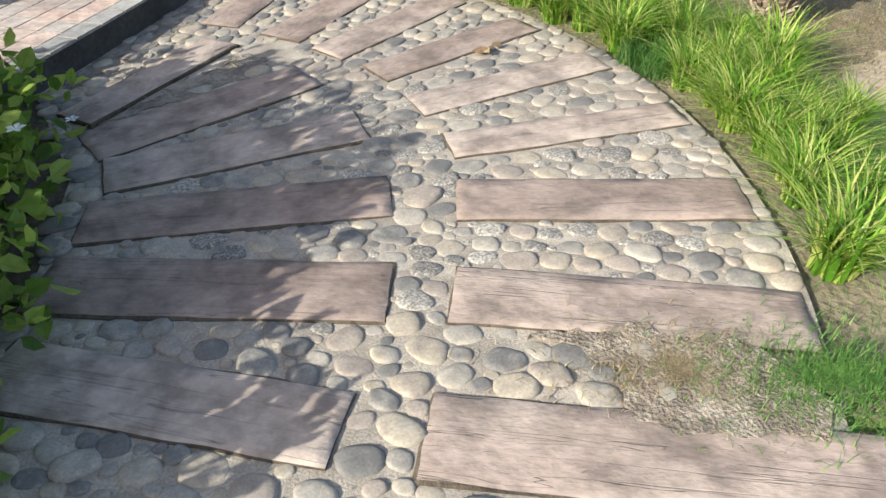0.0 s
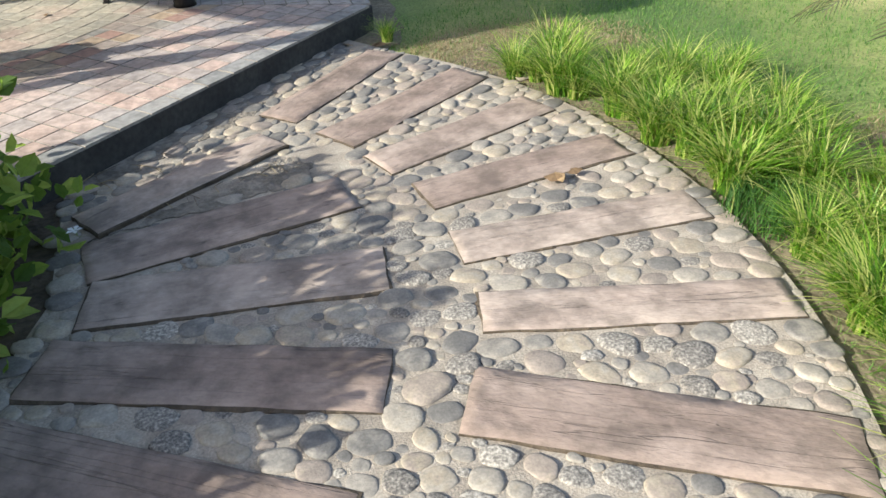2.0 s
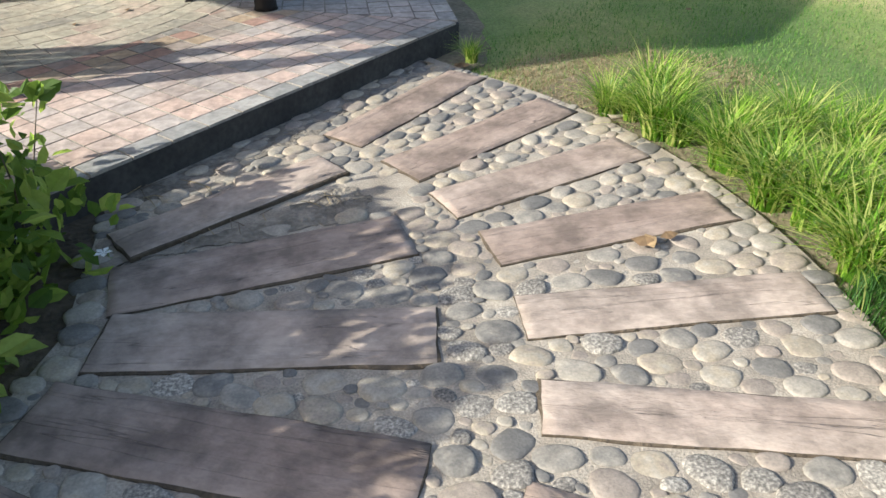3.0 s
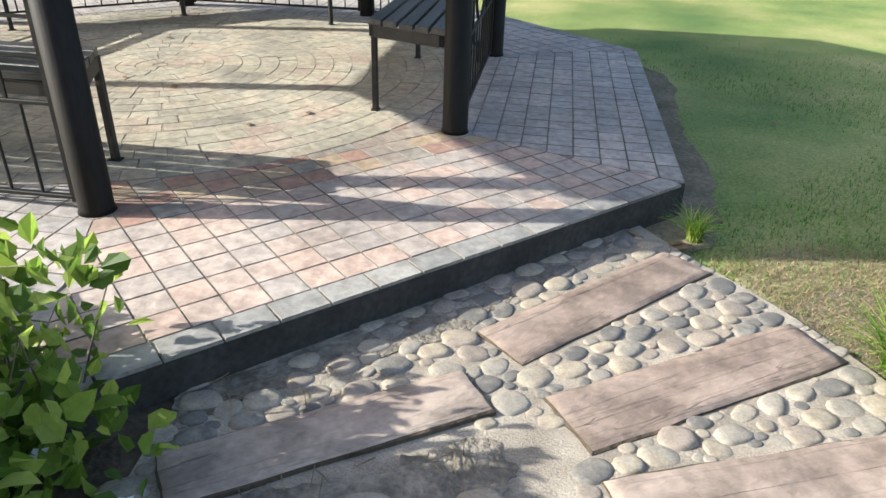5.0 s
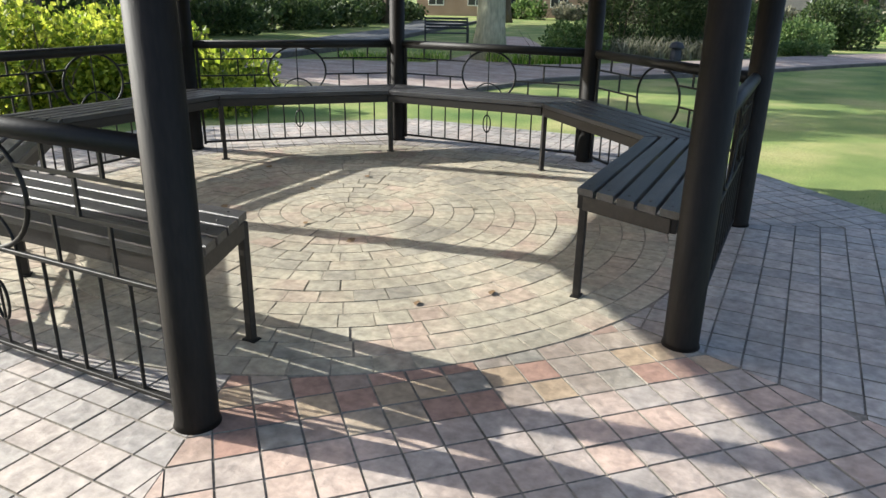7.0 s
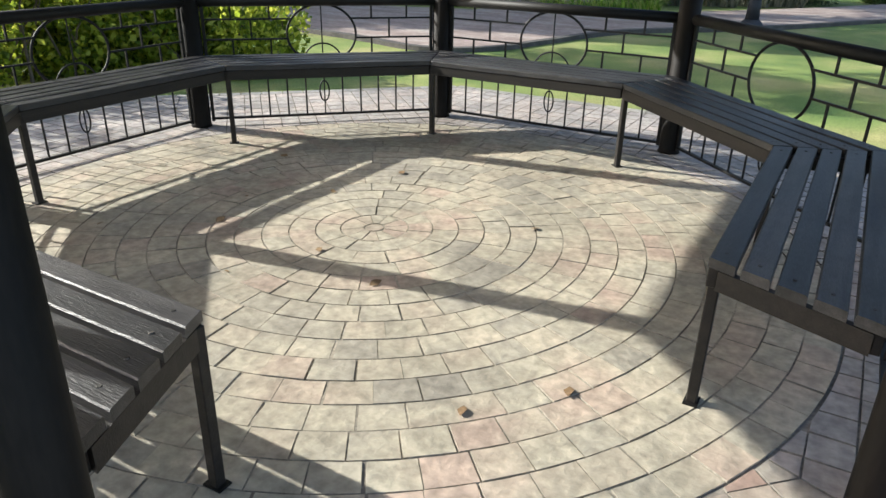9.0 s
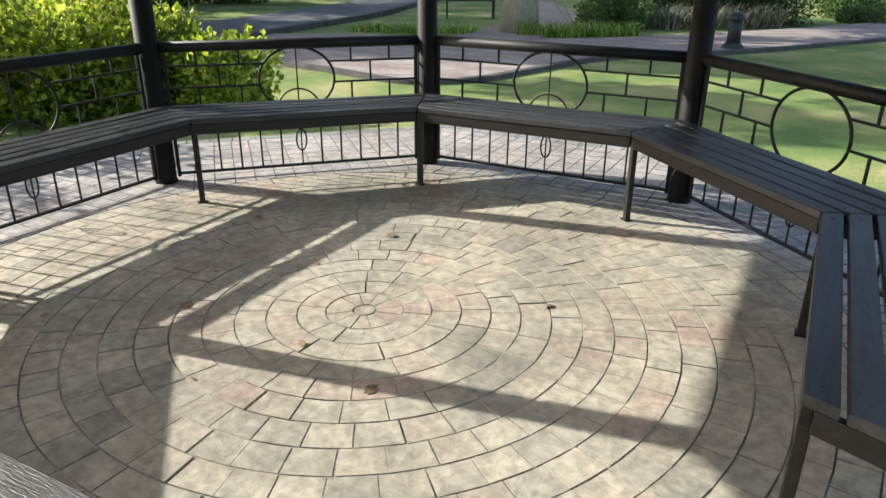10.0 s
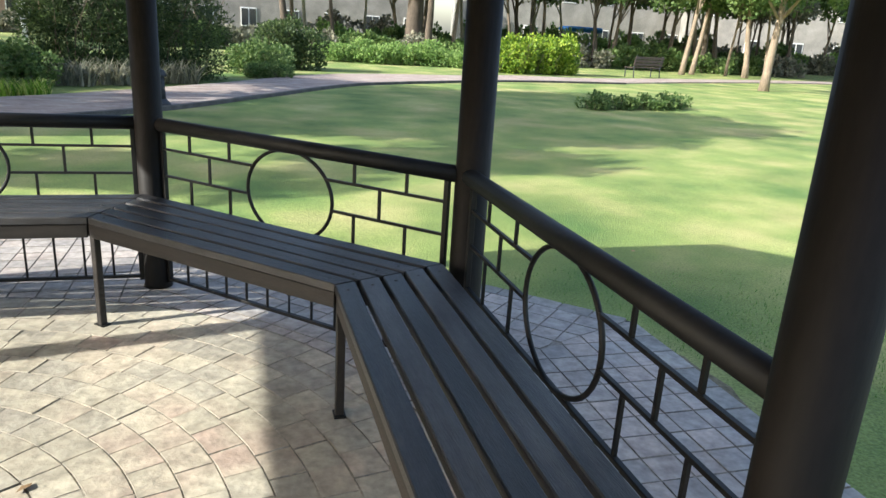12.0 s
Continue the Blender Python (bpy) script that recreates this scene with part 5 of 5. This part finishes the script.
tree(-6.25, 18.6, 0.36, 6.5, crown_of(1, 26, 3.4, 4.6, 8.0, 0.8, 1.5), 15000, 0.22, M_BARK, M_LEAF_MID, "large tree with a smooth pale greenish trunk beside the path", 1)
# second tree: unseen, added so that its high crown shades the lawn
tree(-14.2, 12.6, 0.4, 9.0, crown_of(12, 30, 3.6, 6.0, 10.5, 0.7, 1.4), 12000, 0.26, M_BARK_DARK, M_LEAF_MID, "tall tree added out of view beside the lane to shade the lawn", 12)
iron_bench(-8.75, 21.4, 28)
bollard(-1.87, 17.85)
white_post(-6.8, 30.0)
rng0 = random.Random(9)
for i, (x, y, n, h, w) in enumerate(((-5.4, 18.3, 420, 0.45, 0.7), (-4.5, 18.9, 420, 0.45, 0.7), (-7.6, 17.7, 300, 0.35, 0.7), (-8.8, 17.4, 260, 0.3, 0.7))):
    g = [(rng0.uniform(-w, w), rng0.uniform(-w * 0.4, w * 0.4), 0) for _ in range(n)]
    o = blades("strap_plant", g, h, 0.25, 0.016, M_BLADE, None, 30 + i, 0.7, 3)
    o.matrix_basis = pose(x, y, GROUND, 0, 0, 20)
    tagged(o, "low clump of green strap-leaved plants at the path edge", "plant", "strap plants")
for i, (x, y) in enumerate(((-3.8, 21.2), (-3.1, 21.7), (-2.5, 22.2), (-1.8, 22.7))):
    g = [(rng0.uniform(-0.35, 0.35), rng0.uniform(-0.2, 0.2), 0) for _ in range(150)]
    o = blades("grey_strap_plant", g, 0.75, 0.5, 0.022, M_LEAF_GREY, None, 50 + i, 0.6, 3)
    o.matrix_basis = pose(x, y, GROUND)
    tagged(o, "clump of greyish sword-shaped leaves before a dark bush", "plant", "grey sword plants")
shrub("pale_shrub", -5.1, 21.0, GROUND, 0.9, 0.7, 0.95, 5000, 0.075, M_LEAF_MID, "rounded pale green shrub", 31, 12)
for i, (x, y, ex, h) in enumerate(((-3.8, 23.3, 1.1, 3.1), (-2.2, 24.1, 1.15, 2.9))):
    shrub("dark_conifer_bush", x, y, GROUND, ex, 1.0, h, 20000, 0.10, M_LEAF_DARK, "large dense dark green conifer bush", 33 + i, 26, slim=0.16)
shrub("pale_shrub", 0.2, 27.0, GROUND, 0.9, 0.8, 1.1, 5000, 0.08, M_LEAF_MID, "rounded grey-green shrub beside a dark bush", 37, 12)
shrub("low_shrub", 0.3, 25.3, GROUND, 0.8, 0.4, 0.45, 2600, 0.07, M_LEAF_MID, "low green shrub at the path edge", 38, 10)
shrub("round_bush", 1.2, 30.0, GROUND, 1.0, 0.9, 1.9, 7000, 0.10, M_LEAF_DARK, "rounded dark green clipped bush", 39, 14)
for i in range(5):
    shrub("ground_shrub", 3.7 + i * 1.4, 37.2 - 0.15 * i, GROUND, 0.95, 1.0, 1.0 + 0.1 * (i % 2), 4500, 0.095, M_LEAF_BED, "low spreading bright green shrub bed", 41 + i, 12, group="shrub bed")
for i, (x, y) in enumerate(((10.9, 34.2), (12.4, 34.7), (13.7, 35.1))):
    shrub("yellow_green_shrub", x, y, GROUND, 0.95, 0.9, 1.75, 5500, 0.115, M_LEAF_LIME, "rounded yellow-green sunlit shrub", 47 + i, 14)
slat_bench(18.2, 35.6, 200)
for i in range(9):
    shrub("flower_bed_plant", 7.5 + i * 0.38, 20.0 + 0.09 * i + rng0.uniform(-0.25, 0.25), GROUND, 0.3, 0.3, rng0.uniform(0.3, 0.48), 420, 0.075, M_LEAF_MID, "low leafy plant in a small bed on the lawn", 52 + i, 5, group="lawn bed plants")
tree(20.2, 29.5, 0.18, 5.5, crown_of(2, 20, 2.6, 3.6, 7.0, 0.8, 1.3), 9000, 0.2, M_BARK_TAN, M_LEAF_MID, "young tree with a pale tan trunk forking low", 2, (0.4, 0.2))
tree(24.0, 41.0, 0.15, 6.5, crown_of(3, 20, 2.8, 4.2, 8.0, 0.8, 1.4), 8000, 0.22, M_BARK_TAN, M_LEAF_MID, "slim tree with a pale tan trunk", 3, (0.8, 0))
tree(25.2, 41.8, 0.14, 6.5, crown_of(4, 18, 2.8, 4.2, 8.0, 0.8, 1.4), 7000, 0.22, M_BARK_TAN, M_LEAF_MID, "slim tree with a pale tan trunk", 4, (1.2, 0.4))
tree(27.5, 40.0, 0.17, 6.0, crown_of(5, 18, 3.0, 4.2, 8.0, 0.8, 1.4), 7000, 0.22, M_BARK_TAN, M_LEAF_MID, "slim tree with a pale tan trunk", 5, (-0.4, 0.3))
tree(9.6, 47.0, 0.6, 7.0, crown_of(6, 22, 4.0, 5.0, 9.0, 1.0, 1.8), 8000, 0.3, M_BARK_DARK, M_LEAF_DARK, "large tree with a thick dark trunk", 6)
rngt = random.Random(21)
for i in range(13):
    x = -9 + i * 3.6 + rngt.uniform(-1.2, 1.2)
    y = 46 + rngt.uniform(-3, 7)
    tree(x, y, rngt.uniform(0.12, 0.24), 6, crown_of(100 + i, 14, 2.4, 4.9, 8.2, 0.8, 1.4), 3600, 0.28, rngt.choice((M_BARK_TAN, M_BARK_DARK, M_BARK)), rngt.choice((M_LEAF_MID, M_LEAF_DARK)), "slender park tree in the distance", 110 + i, (rngt.uniform(-0.6, 0.6), 0), 4)
for i in range(14):
    shrub("far_hedge", -6 + i * 3.1, 44.5 + rngt.uniform(-0.7, 0.7), GROUND, 1.7, 0.8, rngt.uniform(1.0, 1.6), 2000, 0.2, rngt.choice((M_LEAF_MID, M_LEAF_GREY, M_LEAF_GREY)), "mixed hedge at the far side of the lawn", 130 + i, 9, group="far hedge")
# shaded trees and bushes across the lane
for i, (x, y) in enumerate(((-19, 16), (-21, 20.5), (-20.5, 25.5), (-22, 31), (-20, 37), (-16, 44), (-23, 12))):
    tree(x, y, 0.32, 5.5, crown_of(200 + i, 20, 3.2, 3.6, 8.0, 1.0, 1.7), 6500, 0.28, M_BARK_DARK, M_LEAF_DARK, "shady broad-leaved tree across the lane", 210 + i)
for i in range(10):
    shrub("shade_bush", -17.2 - 0.5 * i + rngt.uniform(-0.4, 0.4), 13.0 + i * 3.1, GROUND, 1.5, 1.5, rngt.uniform(1.2, 2.0), 2200, 0.18, M_LEAF_DARK, "dark green bush in the shade across the lane", 230 + i, 10, group="bushes across the lane")
for i in range(22):
    shrub("understory_bush", -18 + i * 3.4 + rngt.uniform(-1, 1), 51.5 + rngt.uniform(-1.5, 2.5), GROUND, 1.9, 1.0, rngt.uniform(1.0, 2.0), 1900, 0.24, rngt.choice((M_LEAF_MID, M_LEAF_GREY, M_LEAF_BED)), "shrub under the trees at the park edge", 400 + i, 10, group="park edge shrubs")
for i in range(12):
    x, y = 12 + i * 3.2 + rngt.uniform(-1.4, 1.4), 49 + rngt.uniform(-3, 6)
    tree(x, y, rngt.uniform(0.1, 0.2), 5.5, crown_of(500 + i, 14, 2.4, 4.6, 8.0, 0.8, 1.4), 3600, 0.28, rngt.choice((M_BARK_TAN, M_BARK_DARK)), rngt.choice((M_LEAF_MID, M_LEAF_DARK)), "slender park tree with a leaning trunk", 510 + i, (rngt.uniform(-1, 1), 0), 4)
for i in range(15):
    x, y = 2 + i * 3.1 + rngt.uniform(-1.2, 1.2), 54.5 + rngt.uniform(-1.5, 1.5)
    tree(x, y, rngt.uniform(0.1, 0.18), 5, crown_of(600 + i, 14, 2.2, 4.6, 8.0, 0.8, 1.4), 3000, 0.3, rngt.choice((M_BARK_TAN, M_BARK)), rngt.choice((M_LEAF_MID, M_LEAF_GREY)), "small street tree before the pale houses", 610 + i, (rngt.uniform(-0.8, 0.8), 0), 4)
for i in range(15):
    shrub("street_bush", 3 + i * 3.2 + rngt.uniform(-0.8, 0.8), 55.6 + rngt.uniform(-0.4, 0.4), GROUND, 1.8, 0.8, rngt.uniform(1.5, 2.7), 1700, 0.26, rngt.choice((M_LEAF_MID, M_LEAF_GREY, M_LEAF_BED)), "tall loose shrub before the pale houses", 700 + i, 11, group="shrubs along the street")
for i in range(10):
    x, y = 15 + i * 2.9 + rngt.uniform(-1.1, 1.1), 44 + rngt.uniform(-3, 6)
    tree(x, y, rngt.uniform(0.07, 0.12), 5.2, crown_of(800 + i, 12, 2.0, 4.3, 7.5, 0.6, 1.1), 3400, 0.24, rngt.choice((M_BARK_TAN, M_BARK_DARK)), rngt.choice((M_LEAF_MID, M_LEAF_DARK, M_LEAF_GREY)), "thin young park tree with a bare lower trunk", 810 + i, (rngt.uniform(-0.9, 0.9), 0), 5)
sheet("street", [(-60, 56.5), (90, 56.5), (90, 65), (-60, 65)], 0.0, M_ASPHALT, "grey street beyond the park", "road")
stall = thing("market_stall", pose(25.5, 57.5, 0.0), "street stall under a blue tarpaulin canopy", "stall")
for sx in (-1.2, 1.2):
    for sy in (-0.8, 0.8):
        part("pole", tubed([(sx, sy, 0), (sx, sy, 2.1)], 0.04, 6), M_STEEL, stall)
part("canopy", boxed(-1.5, 1.5, -1.0, 1.0, 2.1, 2.5, bevel=0.15), M_TARP, stall, "bright blue canopy")
part("counter", boxed(-1.2, 1.2, -0.8, -0.2, 0.0, 1.0, bevel=0.02), M_KERB, stall)
planter = thing("planter", pose(33.0, 53.0, -0.02), "red planter box holding a leafy bush", "planter")
part("box", boxed(-0.8, 0.8, -0.5, 0.5, 0.0, 0.9, bevel=0.04), M_RED, planter)
leaves("foliage", [(0, 0, 1.6, 1.1, 0.9, 0.9), (0.3, 0, 2.2, 0.7, 0.7, 0.6)], 900, 0.22, M_LEAF_MID, planter, 77)
car(21, 60, 8, M_CAR, "white parked car behind the park hedge")
car(29, 60.5, 5, M_CAR_BLUE, "grey-blue parked car behind the park hedge")
house(-20, 56, 10, 16, 10, 6, M_WALL_PINK, "pinkish rendered two-storey house behind the trees", 5, 2)
house(4, 68, 0, 24, 10, 7, M_WALL, "pale rendered two-storey house behind the trees", 7, 2)
house(34, 70, -4, 26, 10, 7.5, M_WALL, "pale rendered two-storey house behind the trees", 7, 2)
house(50, 62, -22, 20, 10, 7, M_WALL, "pale rendered two-storey house behind the park trees", 5, 2)
house(62, 52, -40, 22, 10, 7, M_WALL, "pale rendered two-storey house at the park edge", 6, 2)
house(-34, 30, 75, 26, 8, 5, M_WALL_PINK, "pinkish rendered house beyond the lane", 6, 2)

# ---- pieces ----
def lay_pebbles():
    res = pack_pebbles()
    res.sort(key=lambda q: math.hypot(q[0] - 1.0, q[1] - 1.9))
    kinds = [pebble_mesh("pebble", M_PEBBLE, i) for i in range(10)] + [pebble_mesh("pebble", M_PEBBLE_SPECK, i) for i in (11, 12, 13)]
    rng = random.Random(2)
    rest = Run()
    for i, (x, y, a, b, ang) in enumerate(res):
        h = min(0.0125, b * rng.uniform(0.17, 0.31))
        j = rng.choice((0, 1, 2, 3, 4, 5, 6, 7, 8, 9, 10, 11, 12))
        m = pose(x, y, rng.uniform(-0.004, 0.004), rng.uniform(-5, 5), rng.uniform(-5, 5), math.degrees(ang) + rng.choice((0, 180))) @ Matrix.Diagonal((a, b, h, 1))
        if i < 300:
            o = new("pebble", kinds[j][0])
            o.parent = path_walk
            o.matrix_basis = m
        else:
            V = kinds[j % 10][1]
            R = np.array(m)
            rest.add([tuple(v) for v in V @ R[:3, :3].T + R[:3, 3]], kinds[j % 10][2])
    ob = rest.done("pebbles", M_PEBBLES, path_walk)
    ob.data.shade_smooth()


lay_pebbles()
deck_paving()
ring_paving()
